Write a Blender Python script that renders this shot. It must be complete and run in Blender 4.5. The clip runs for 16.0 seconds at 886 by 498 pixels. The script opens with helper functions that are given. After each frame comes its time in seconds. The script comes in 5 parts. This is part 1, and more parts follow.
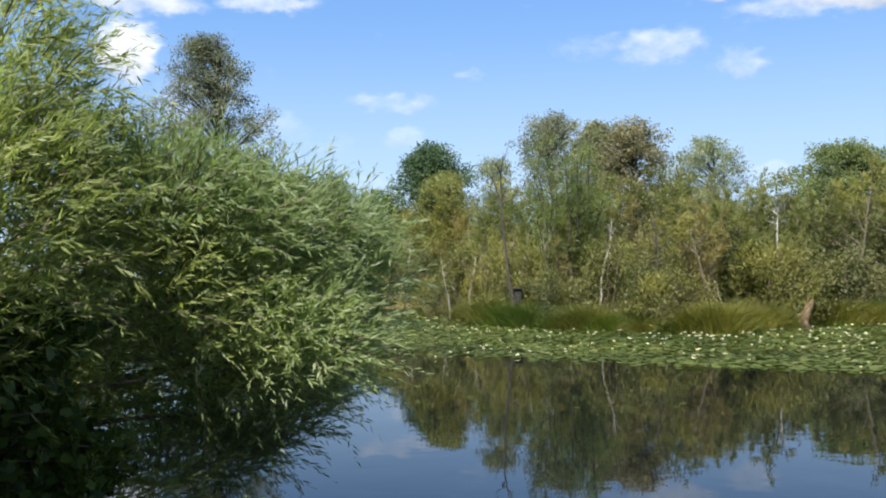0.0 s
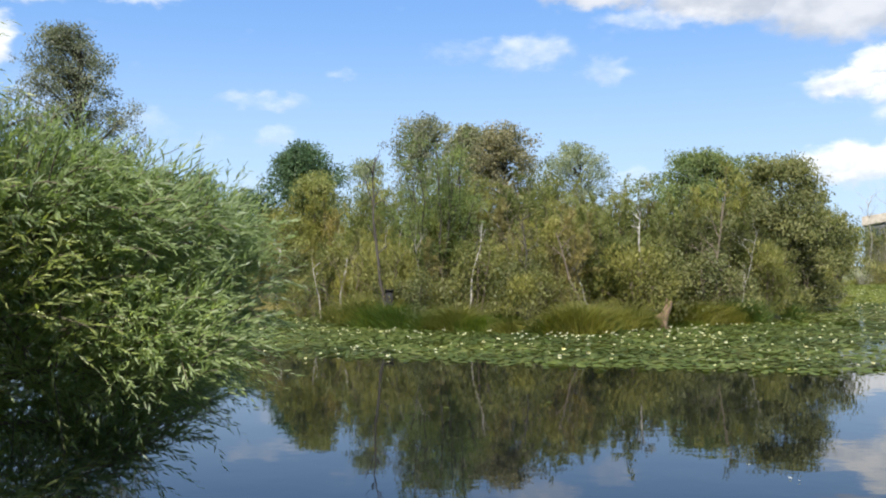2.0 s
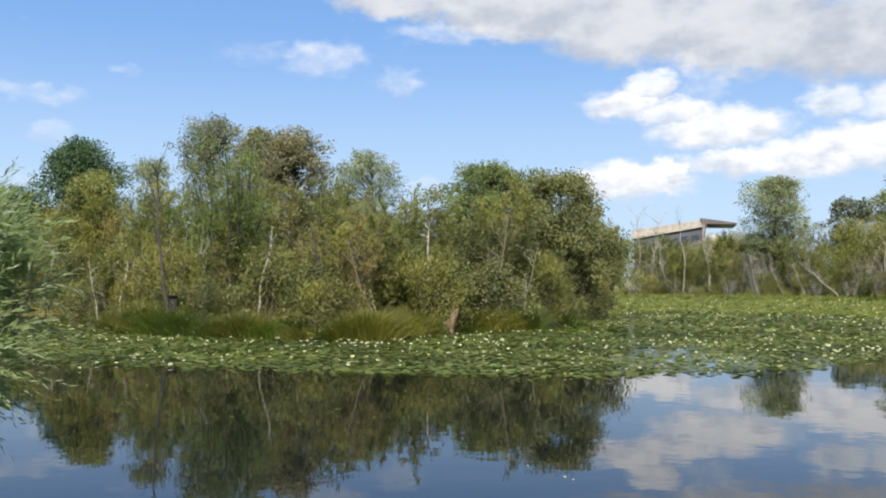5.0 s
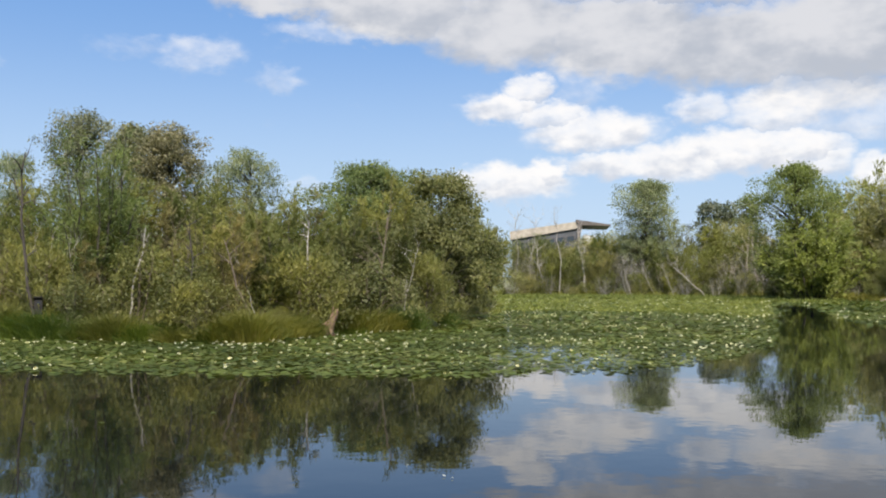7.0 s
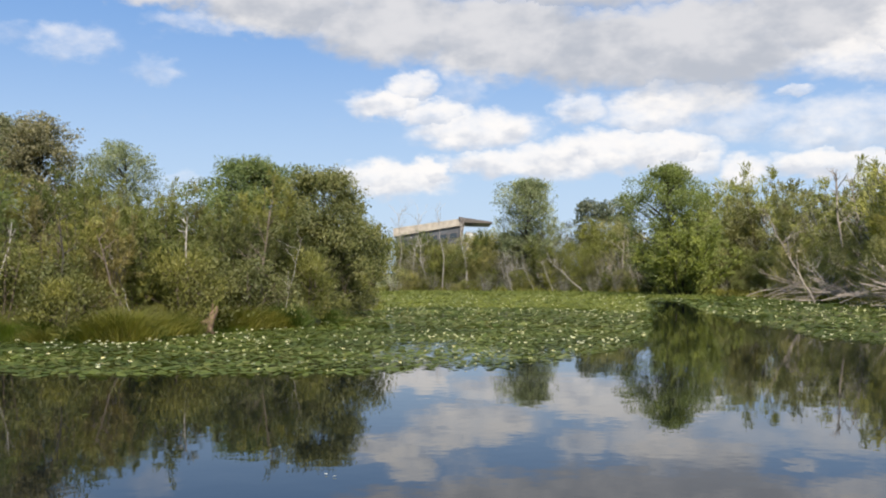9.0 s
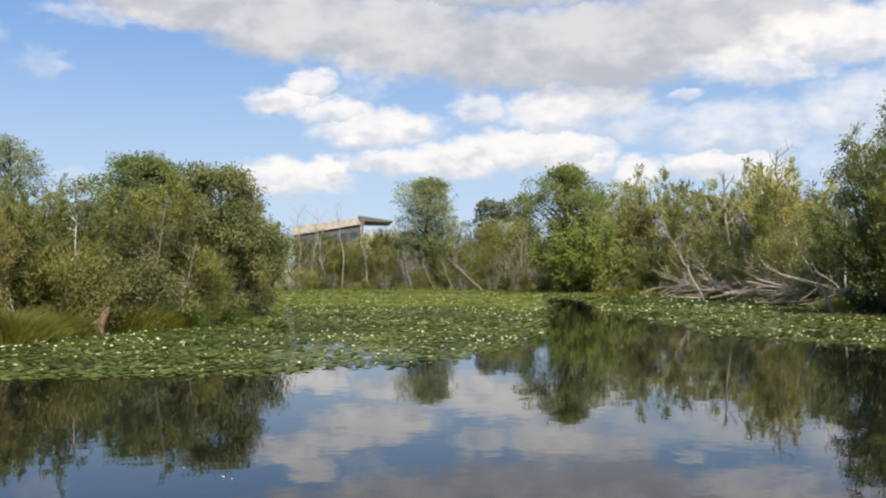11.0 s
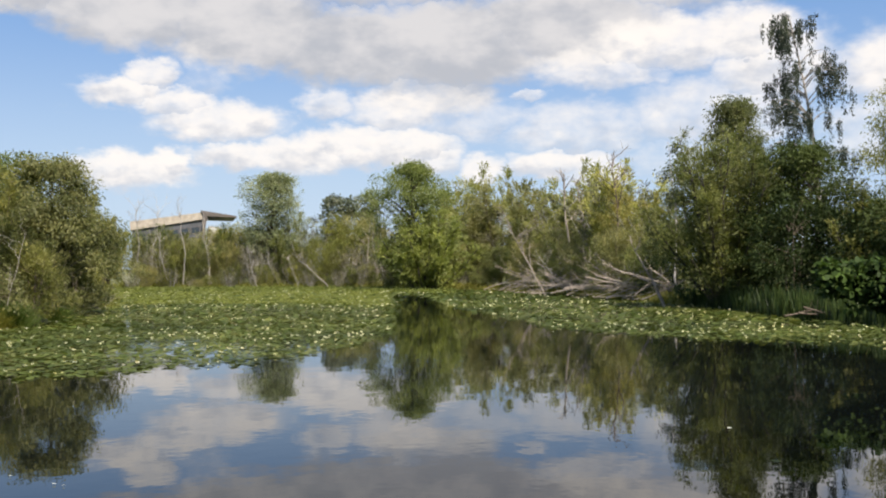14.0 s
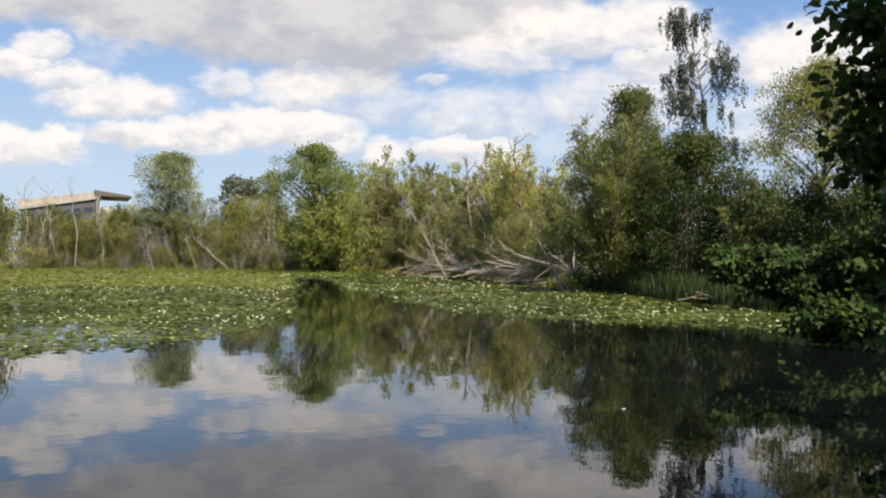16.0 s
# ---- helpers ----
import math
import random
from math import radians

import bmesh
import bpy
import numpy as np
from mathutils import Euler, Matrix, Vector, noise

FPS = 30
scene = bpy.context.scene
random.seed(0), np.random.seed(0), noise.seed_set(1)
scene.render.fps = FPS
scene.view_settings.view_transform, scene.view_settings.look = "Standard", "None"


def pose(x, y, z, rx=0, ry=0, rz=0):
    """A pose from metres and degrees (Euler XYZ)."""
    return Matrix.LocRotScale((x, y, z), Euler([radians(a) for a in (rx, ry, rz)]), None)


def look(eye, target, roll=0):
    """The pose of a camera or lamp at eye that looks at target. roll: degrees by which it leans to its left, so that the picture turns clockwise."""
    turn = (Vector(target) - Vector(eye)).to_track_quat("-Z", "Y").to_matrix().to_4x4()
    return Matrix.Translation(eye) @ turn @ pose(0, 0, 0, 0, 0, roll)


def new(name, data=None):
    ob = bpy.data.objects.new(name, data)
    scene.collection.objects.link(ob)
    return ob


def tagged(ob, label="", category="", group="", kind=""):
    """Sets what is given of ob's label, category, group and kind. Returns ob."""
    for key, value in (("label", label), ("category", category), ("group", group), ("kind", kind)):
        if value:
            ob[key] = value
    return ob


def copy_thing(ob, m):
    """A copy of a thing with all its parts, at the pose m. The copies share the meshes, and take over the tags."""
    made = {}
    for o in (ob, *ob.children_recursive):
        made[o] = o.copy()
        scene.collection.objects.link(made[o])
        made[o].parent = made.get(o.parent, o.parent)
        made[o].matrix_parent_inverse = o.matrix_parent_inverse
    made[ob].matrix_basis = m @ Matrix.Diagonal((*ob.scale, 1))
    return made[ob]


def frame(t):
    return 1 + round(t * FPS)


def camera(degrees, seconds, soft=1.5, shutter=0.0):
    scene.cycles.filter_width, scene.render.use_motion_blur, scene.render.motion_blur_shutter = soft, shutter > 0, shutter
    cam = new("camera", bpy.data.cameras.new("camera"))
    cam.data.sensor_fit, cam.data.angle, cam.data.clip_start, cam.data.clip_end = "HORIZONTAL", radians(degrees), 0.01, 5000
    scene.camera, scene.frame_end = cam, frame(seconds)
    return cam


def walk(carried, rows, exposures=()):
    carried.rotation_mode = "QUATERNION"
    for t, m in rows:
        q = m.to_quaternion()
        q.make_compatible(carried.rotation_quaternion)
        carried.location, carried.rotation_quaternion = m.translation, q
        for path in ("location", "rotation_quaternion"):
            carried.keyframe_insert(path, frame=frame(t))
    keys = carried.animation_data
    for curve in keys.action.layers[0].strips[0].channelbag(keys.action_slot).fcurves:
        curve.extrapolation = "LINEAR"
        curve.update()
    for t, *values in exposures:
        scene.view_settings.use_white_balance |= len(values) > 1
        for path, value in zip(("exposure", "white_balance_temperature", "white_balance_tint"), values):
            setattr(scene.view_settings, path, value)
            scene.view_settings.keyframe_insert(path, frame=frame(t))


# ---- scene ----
# Camera: it stands on the bank and turns from the willow to the alder.
cam = camera(50.0, 16.0, soft=2.1)
EYE = 1.8
TURNS = [
    (0.0, 0.00, 1.44, 0.85),
    (0.5, 1.40, 1.46, 0.79),
    (1.0, 3.31, 1.45, 0.70),
    (1.5, 5.52, 1.43, 0.63),
    (2.0, 7.74, 1.41, 0.56),
    (2.5, 9.93, 1.40, 0.55),
    (3.0, 12.13, 1.43, 0.36),
    (3.5, 14.25, 1.51, 0.22),
    (4.0, 16.24, 1.61, 0.16),
    (6.3, 25.18, 1.86, -0.13),
    (6.5, 25.81, 1.85, -0.06),
    (7.0, 27.54, 1.80, -0.02),
    (7.5, 29.26, 1.73, -0.02),
    (8.0, 30.99, 1.68, 0.01),
    (8.5, 32.77, 1.63, 0.07),
    (9.0, 34.57, 1.60, 0.02),
    (9.5, 36.42, 1.58, 0.06),
    (12.0, 43.09, 1.52, 0.17),
    (12.5, 44.60, 1.52, 0.20),
    (13.0, 46.33, 1.51, 0.24),
    (13.5, 48.07, 1.49, 0.22),
    (14.0, 49.81, 1.27, 0.22),
    (14.5, 51.56, 0.94, 0.25),
    (15.0, 53.16, 0.61, 0.19),
    (15.5, 54.51, 0.37, 0.10),
    (16.0, 55.69, 0.29, -0.24),
]
walk(cam, [(t, pose(0, 0, EYE, 90 + pitch, lean, -yaw)) for t, yaw, pitch, lean in TURNS],
     exposures=[(0.0, 0.84, 6500, 10), (3.5, 0.81, 6550, 10), (6.5, 0.59, 6750, 11), (12.0, 0.57, 7000, 12), (16.0, 0.59, 7200, 13)])

# ---- world and sun ----
SUN_AZ, SUN_EL = -158.0, 50.0      # clockwise from north (+y), degrees
SKY, SUN = 0.074, 5.5
world = bpy.data.worlds.new("sky")
scene.world = world
world.use_nodes = True
wt = world.node_tree
wt.nodes.clear()


def wn(kind, **kw):
    n = wt.nodes.new(kind)
    for k, v in kw.items():
        if k == "operation":
            n.operation = v
        elif k == "data_type":
            n.data_type = v
        elif k == "interpolation_type":
            n.interpolation_type = v
    return n


def wmath(op, a, b=None, c=None):
    n = wn("ShaderNodeMath", operation=op)
    for i, v in enumerate((a, b, c)):
        if v is None:
            continue
        if isinstance(v, (int, float)):
            n.inputs[i].default_value = v
        else:
            wt.links.new(v, n.inputs[i])
    return n.outputs[0]


def wramp(v, lo, hi, to_lo=0.0, to_hi=1.0):
    n = wn("ShaderNodeMapRange", interpolation_type="SMOOTHSTEP")
    wt.links.new(v, n.inputs["Value"])
    for k, x in (("From Min", lo), ("From Max", hi), ("To Min", to_lo), ("To Max", to_hi)):
        n.inputs[k].default_value = x
    return n.outputs["Result"]


def wmix(f, a, b):
    n = wn("ShaderNodeMix", data_type="RGBA")
    if isinstance(f, (int, float)):
        n.inputs["Factor"].default_value = f
    else:
        wt.links.new(f, n.inputs["Factor"])
    for key, v in (("A", a), ("B", b)):
        s = [i for i in n.inputs if i.name == key and i.type == "RGBA"][0]
        if isinstance(v, tuple):
            s.default_value = v
        else:
            wt.links.new(v, s)
    return [o for o in n.outputs if o.type == "RGBA"][0]


sky = wn("ShaderNodeTexSky")
sky.sky_type, sky.sun_disc = "NISHITA", False
sky.sun_elevation, sky.sun_rotation = radians(SUN_EL), radians(SUN_AZ)
sky.air_density, sky.dust_density, sky.ozone_density = 1.0, 0.6, 1.4
coord = wn("ShaderNodeTexCoord")
sep = wn("ShaderNodeSeparateXYZ")
wt.links.new(coord.outputs["Generated"], sep.inputs[0])
az = wmath("MULTIPLY", wmath("ARCTAN2", sep.outputs[0], sep.outputs[1]), 57.2958)
el = wmath("MULTIPLY", wmath("ARCSINE", sep.outputs[2]), 57.2958)
plane = wn("ShaderNodeCombineXYZ")
wt.links.new(az, plane.inputs[0])
wt.links.new(wmath("MULTIPLY", el, 1.7), plane.inputs[1])


def wnoise(scale, detail, shift=0.0, rough=0.55):
    n = wn("ShaderNodeTexNoise")
    n.inputs["Scale"].default_value, n.inputs["Detail"].default_value = scale, detail
    n.inputs["Roughness"].default_value = rough
    m = wn("ShaderNodeVectorMath", operation="ADD")
    wt.links.new(plane.outputs[0], m.inputs[0])
    m.inputs[1].default_value = (shift, shift * 0.7, 0)
    wt.links.new(m.outputs[0], n.inputs["Vector"])
    return n.outputs["Fac"]


billow = wnoise(0.42, 7)
broad = wnoise(0.12, 4, 31.0)
fine = wnoise(1.1, 5, 77.0)
# billows push the cloud outlines about
az_w = wmath("ADD", az, wmath("MULTIPLY", wmath("SUBTRACT", wnoise(0.6, 6, 12.0), 0.5), 2.6))
el_w = wmath("ADD", el, wmath("MULTIPLY", wmath("SUBTRACT", wnoise(0.7, 6, 140.0), 0.5), 1.6))
warped = wn("ShaderNodeCombineXYZ")
wt.links.new(az_w, warped.inputs[0])
wt.links.new(el_w, warped.inputs[1])


def cloud(before, azimuth, elev, wide, high, dense=1.0):
    """One cloud: a billowy oval of sky, joined to those before it; also how high in its cloud a place lies."""
    s = wn("ShaderNodeVectorMath", operation="SUBTRACT")
    wt.links.new(warped.outputs[0], s.inputs[0])
    s.inputs[1].default_value = (azimuth, elev, 0)
    m = wn("ShaderNodeVectorMath", operation="MULTIPLY")
    wt.links.new(s.outputs[0], m.inputs[0])
    m.inputs[1].default_value = (1 / wide, 1 / high, 0)
    ln = wn("ShaderNodeVectorMath", operation="LENGTH")
    wt.links.new(m.outputs[0], ln.inputs[0])
    f = wramp(ln.outputs["Value"], 1.3, 0.5, 0.0, dense)
    v = wn("ShaderNodeVectorMath", operation="DOT_PRODUCT")
    wt.links.new(m.outputs[0], v.inputs[0])
    v.inputs[1].default_value = (0, 1, 0)
    v = v.outputs["Value"]
    if before is None:
        return f, v
    over = wmath("GREATER_THAN", f, before[0])
    return wmath("MAXIMUM", before[0], f), wmath("MULTIPLY_ADD", over, wmath("SUBTRACT", v, before[1]), before[1])


PUFFS = [(-18.3, 12.8, 1.9, 1.9, 1), (-15.0, 9.8, 2.4, 2.0, 0.35), (-9.5, 8.4, 2.0, 1.4, 0.35), (-10.4, 15.8, 3.1, 0.6, 0.7), (-17.8, 15.6, 4.1, 0.8, 0.7)]
PUFFS += [(-3.1, 10.2, 3.1, 0.7, 0.5), (-2.2, 8.1, 1.7, 0.8, 0.5), (-6.5, 7.6, 2.0, 0.8, 0.25), (1.8, 11.7, 1.0, 0.5, 0.35), (12.9, 13.0, 2.9, 1.2, 0.6)]
PUFFS += [(9.6, 13.2, 3.1, 0.9, 0.36), (17.7, 11.8, 1.9, 0.9, 0.55), (21.1, 14.6, 5.1, 0.8, 0.6), (19.0, 5.5, 1.5, 0.7, 0.45), (-3.5, 5.3, 2.4, 1.0, 0.3)]
PUFFS += [(31.1, 10.2, 2.6, 1.0, 0.95), (32.7, 11.3, 1.7, 1.0, 0.9), (34.2, 9.6, 2.7, 1.0, 0.9), (36.5, 8.7, 4.3, 1.4, 1), (31.5, 5.8, 4.1, 1.3, 1), (33.5, 6.2, 1.9, 1.0, 1)]
PUFFS += [(38.1, 6.8, 3.8, 0.9, 0.95), (41.3, 6.9, 3.8, 1.4, 1), (44.2, 7.4, 3.8, 1.4, 1), (47.5, 7.4, 3.6, 1.4, 1), (42.9, 9.8, 2.0, 1.1, 0.75), (46.9, 9.4, 3.2, 1.5, 0.85), (35.8, 11.5, 2.0, 2.0, 0.4)]
PUFFS += [(49.3, 6.6, 2.0, 1.2, 0.9), (52.0, 6.0, 1.7, 1.2, 0.95), (56.4, 6.3, 3.4, 0.9, 0.95), (59.0, 5.8, 2.0, 1.4, 0.8), (51.4, 9.1, 4.1, 1.7, 0.6), (58.0, 8.3, 5.1, 2.0, 0.65), (55.1, 10.4, 1.2, 0.4, 0.7)]
PUFFS += [(63.2, 13.0, 5.8, 1.8, 1), (67.5, 13.3, 3.8, 1.9, 1), (59.7, 11.9, 5.1, 1.4, 0.8), (68.9, 11.8, 3.8, 2.7, 0.9), (76.4, 10.9, 4.4, 2.6, 0.95), (75.8, 7.7, 5.1, 2.7, 0.6), (65.8, 9.0, 5.8, 2.6, 0.68)]
PUFFS += [(79.9, 9.9, 4.1, 3.8, 0.8), (64.7, 6.4, 4.1, 2.0, 0.5), (84.0, 9.0, 8.0, 3.5, 1)]
DECK = [(18.1, 16.4, 5.1, 1.2, 0.9), (25.0, 15.9, 5.8, 2.0, 1), (31.5, 14.9, 5.8, 2.6, 1), (38.2, 14.2, 6.1, 2.8, 1), (44.5, 13.3, 6.8, 2.6, 1), (50.4, 13.4, 7.0, 3.0, 1), (57.1, 14.4, 7.5, 2.6, 1)]
DECK += [(49.4, 10.7, 4.4, 1.7, 0.7), (43.5, 18.3, 17.1, 3.1, 1), (62.9, 17.6, 12.0, 3.0, 0.9)]
puffs = deck = None
for az0, el0, wide, tall, dense in PUFFS:
    puffs = cloud(puffs, az0, el0, wide, tall, dense * (0.82 if -17 < az0 < 22 else 1))
for c in DECK:
    deck = cloud(deck, *c)
puffs, puff_v = puffs
deck, deck_v = deck
# the rest of the sky, behind and overhead: broken cloud
away = wmath("MULTIPLY", wramp(broad, 0.48, 0.62), wramp(wmath("ABSOLUTE", wmath("SUBTRACT", az, 30.0)), 58.0, 90.0))
high = wmath("MULTIPLY", wramp(broad, 0.47, 0.62), wramp(el, 19.0, 27.0))
rest = wmath("MULTIPLY", wmath("MAXIMUM", away, high), wramp(el, 1.0, 6.0))
cut = wmath("MULTIPLY", wmath("SUBTRACT", wmath("ADD", billow, wmath("MULTIPLY", fine, 0.5)), 0.75), 0.75)
puff_f = wramp(wmath("ADD", puffs, cut), 0.08, 1.12)
deck_f = wramp(wmath("ADD", deck, wmath("MULTIPLY", cut, 0.8)), 0.10, 0.95)
# tops of the clouds take the sun, bases are dimmer
lit_p = wramp(wmath("ADD", puff_v, wmath("MULTIPLY", wmath("SUBTRACT", wnoise(0.55, 5, 91.0), 0.5), 3.4)), -1.05, 0.35)
lit_d = wramp(wmath("ADD", wmath("MULTIPLY", deck_v, 0.10), wmath("ADD", wmath("MULTIPLY", wnoise(0.2, 4, 55.0), 1.0), wmath("MULTIPLY", billow, 0.3))), 0.48, 0.80)
haze = wramp(el, 17.0, 0.0, 0.0, 0.72)
clear = wmix(haze, wmix(0.6, sky.outputs[0], (1.65, 4.0, 8.8, 1)), (5.6, 7.2, 8.9, 1))
CLOUD_LIT, CLOUD_DIM, DECK_LIT, DECK_DIM = (9.1, 9.15, 9.25, 1), (6.0, 6.5, 7.4, 1), (6.7, 6.9, 7.3, 1), (4.6, 5.0, 5.7, 1)
tone = wmix(lit_d, DECK_DIM, DECK_LIT)
col = wmix(wmath("MULTIPLY", rest, 0.9), clear, tone)
col = wmix(wmath("MULTIPLY", deck_f, 0.94), col, tone)
col = wmix(wmath("MULTIPLY", puff_f, 0.95), col, wmix(lit_p, CLOUD_DIM, CLOUD_LIT))
back = wn("ShaderNodeBackground")
wt.links.new(col, back.inputs["Color"])
back.inputs["Strength"].default_value = SKY
wt.links.new(back.outputs[0], wn("ShaderNodeOutputWorld").inputs["Surface"])

sun = new("sun", bpy.data.lights.new("sun", "SUN"))
sun.data.energy, sun.data.angle, sun.data.color = SUN, radians(0.6), (1.0, 0.95, 0.87)
_a, _e = radians(SUN_AZ), radians(SUN_EL)
sun.matrix_world = look((60 * math.sin(_a) * math.cos(_e), 60 * math.cos(_a) * math.cos(_e), 60 * math.sin(_e)), (0, 0, 0))


# ---- materials ----
def material(name):
    m = bpy.data.materials.new(name)
    m.use_nodes = True
    m.node_tree.nodes.clear()
    return m, m.node_tree


def link(nt, a, b):
    nt.links.new(a, b)


def ramp(nt, fac, stops):
    r = nt.nodes.new("ShaderNodeValToRGB")
    while len(r.color_ramp.elements) < len(stops):
        r.color_ramp.elements.new(0.5)
    for e, (p, c) in zip(r.color_ramp.elements, stops):
        e.position, e.color = p, (*c, 1)
    link(nt, fac, r.inputs[0])
    return r.outputs[0]


def tex(nt, scale, detail=4, stretch=None):
    n = nt.nodes.new("ShaderNodeTexNoise")
    n.inputs["Scale"].default_value, n.inputs["Detail"].default_value = scale, detail
    c = nt.nodes.new("ShaderNodeTexCoord")
    if stretch:
        v = nt.nodes.new("ShaderNodeVectorMath")
        v.operation = "MULTIPLY"
        v.inputs[1].default_value = stretch
        link(nt, c.outputs["Object"], v.inputs[0])
        link(nt, v.outputs[0], n.inputs["Vector"])
    else:
        link(nt, c.outputs["Object"], n.inputs["Vector"])
    return n.outputs["Fac"]


def blend(nt, mode, f, a, b):
    n = nt.nodes.new("ShaderNodeMix")
    n.data_type, n.blend_type = "RGBA", mode
    socks = [i for i in n.inputs if i.type == "RGBA"]
    if isinstance(f, (int, float)):
        n.inputs["Factor"].default_value = f
    else:
        link(nt, f, n.inputs["Factor"])
    for s, v in zip(socks, (a, b)):
        if isinstance(v, tuple):
            s.default_value = (*v, 1)
        else:
            link(nt, v, s)
    return [o for o in n.outputs if o.type == "RGBA"][0]


def leaf_material(name, dark, mid, light, rough=0.5, through_light=0.4, patch=0.6, warm=1.14, gloss=0.3, most=0.5):
    """Leaves: each takes its own green; patches of the crown vary too; light passes through in part."""
    m, nt = material(name)
    g = nt.nodes.new("ShaderNodeNewGeometry")
    dark, mid, light = [(c[0] * warm, c[1], c[2]) for c in (dark, mid, light)]
    c = ramp(nt, g.outputs["Random Per Island"], [(0.0, dark), (most, mid), (1.0, light)])
    # patch tones vary, and stand in for lit and shadowed clumps
    pt = ramp(nt, tex(nt, patch, 3), [(0.32, (0.55, 0.6, 0.55)), (0.68, (1.34, 1.28, 1.14))])
    c = blend(nt, "MULTIPLY", 1.0, c, pt)
    o = nt.nodes.new("ShaderNodeObjectInfo")
    c = blend(nt, "MULTIPLY", 1.0, c, ramp(nt, o.outputs["Random"], [(0.0, (0.7, 0.76, 0.78)), (0.5, (1.0, 1.0, 1.0)), (1.0, (1.2, 1.14, 0.92))]))
    p = nt.nodes.new("ShaderNodeBsdfPrincipled")
    link(nt, c, p.inputs["Base Color"])
    p.inputs["Roughness"].default_value = rough
    p.inputs["Specular IOR Level"].default_value = gloss
    tr = nt.nodes.new("ShaderNodeBsdfTranslucent")
    link(nt, blend(nt, "MULTIPLY", 1.0, c, (1.25, 1.3, 0.7)), tr.inputs["Color"])
    mx = nt.nodes.new("ShaderNodeMixShader")
    mx.inputs[0].default_value = through_light
    link(nt, p.outputs[0], mx.inputs[1])
    link(nt, tr.outputs[0], mx.inputs[2])
    link(nt, mx.outputs[0], nt.nodes.new("ShaderNodeOutputMaterial").inputs[0])
    return m


def rough_material(name, stops, scale=6.0, stretch=None, rough=0.85, bump=0.4, island=False, fine_scale=None):
    """Bark, earth, stone and the like: two scales of tone with a fine relief."""
    m, nt = material(name)
    n = tex(nt, scale, 6, stretch)
    c = ramp(nt, n, stops)
    n2 = tex(nt, fine_scale or scale * 6, 4, stretch)
    c = blend(nt, "MULTIPLY", 0.7, c, ramp(nt, n2, [(0.3, (0.6, 0.6, 0.6)), (0.7, (1.25, 1.25, 1.25))]))
    if island:
        g = nt.nodes.new("ShaderNodeNewGeometry")
        c = blend(nt, "MULTIPLY", 1.0, c, ramp(nt, g.outputs["Random Per Island"], [(0.0, (0.7, 0.72, 0.7)), (1.0, (1.25, 1.2, 1.15))]))
    p = nt.nodes.new("ShaderNodeBsdfPrincipled")
    link(nt, c, p.inputs["Base Color"])
    p.inputs["Roughness"].default_value = rough
    b = nt.nodes.new("ShaderNodeBump")
    b.inputs["Strength"].default_value, b.inputs["Distance"].default_value = bump, 0.02
    link(nt, n2, b.inputs["Height"])
    link(nt, b.outputs[0], p.inputs["Normal"])
    link(nt, p.outputs[0], nt.nodes.new("ShaderNodeOutputMaterial").inputs[0])
    return m


WILLOW = leaf_material("willow_leaf", (0.19, 0.24, 0.08), (0.28, 0.335, 0.125), (0.46, 0.50, 0.32), 0.42, 0.55, warm=1.0, most=0.7)
WILLOW_GREY = leaf_material("grey_willow_leaf", (0.22, 0.28, 0.11), (0.33, 0.39, 0.18), (0.52, 0.56, 0.40), 0.45, 0.55, warm=1.0, most=0.7)
BRAMBLE = leaf_material("bramble_leaf", (0.04, 0.08, 0.018), (0.07, 0.125, 0.028), (0.15, 0.21, 0.05), 0.42)
# alder green darkened; the shade on the near branches is in this colour
ALDER = leaf_material("shaded_alder_leaf", (0.022, 0.043, 0.011), (0.036, 0.066, 0.016), (0.06, 0.102, 0.024), 0.6, 0.25, warm=1.0, gloss=0.12)
OLIVE = leaf_material("olive_shrub_leaf", (0.13, 0.15, 0.045), (0.185, 0.205, 0.062), (0.26, 0.268, 0.098), warm=1.08)
RUSSET = leaf_material("dry_shrub_leaf", (0.16, 0.148, 0.06), (0.22, 0.20, 0.085), (0.29, 0.265, 0.13), warm=1.05)
GREEN = leaf_material("green_shrub_leaf", (0.095, 0.125, 0.04), (0.145, 0.185, 0.058), (0.215, 0.25, 0.09))
OAK = leaf_material("oak_leaf", (0.065, 0.098, 0.044), (0.10, 0.14, 0.062), (0.16, 0.20, 0.094), 0.5, 0.35, warm=1.0)
HAZEL = leaf_material("pale_thicket_leaf", (0.195, 0.195, 0.092), (0.26, 0.258, 0.122), (0.345, 0.335, 0.175), 0.5, 0.45, warm=1.03)
LIME = leaf_material("bright_willow_leaf", (0.13, 0.165, 0.05), (0.18, 0.22, 0.068), (0.25, 0.285, 0.105), 0.45, 0.42, warm=1.0)
YELLOW = leaf_material("yellow_willow_leaf", (0.205, 0.215, 0.085), (0.28, 0.29, 0.12), (0.37, 0.375, 0.18), 0.5, 0.48, warm=1.0)
DEEP = leaf_material("deep_green_leaf", (0.035, 0.07, 0.04), (0.055, 0.10, 0.052), (0.09, 0.14, 0.075), 0.5, 0.3, warm=1.0)
POPLAR = leaf_material("poplar_leaf", (0.095, 0.11, 0.08), (0.145, 0.16, 0.12), (0.25, 0.265, 0.215), 0.4, warm=1.0)
PALE = leaf_material("pale_poplar_leaf", (0.11, 0.16, 0.09), (0.18, 0.24, 0.14), (0.30, 0.36, 0.24), 0.4)
BROWN = leaf_material("browning_leaf", (0.075, 0.08, 0.055), (0.125, 0.125, 0.09), (0.30, 0.29, 0.25), 0.5, warm=1.0)
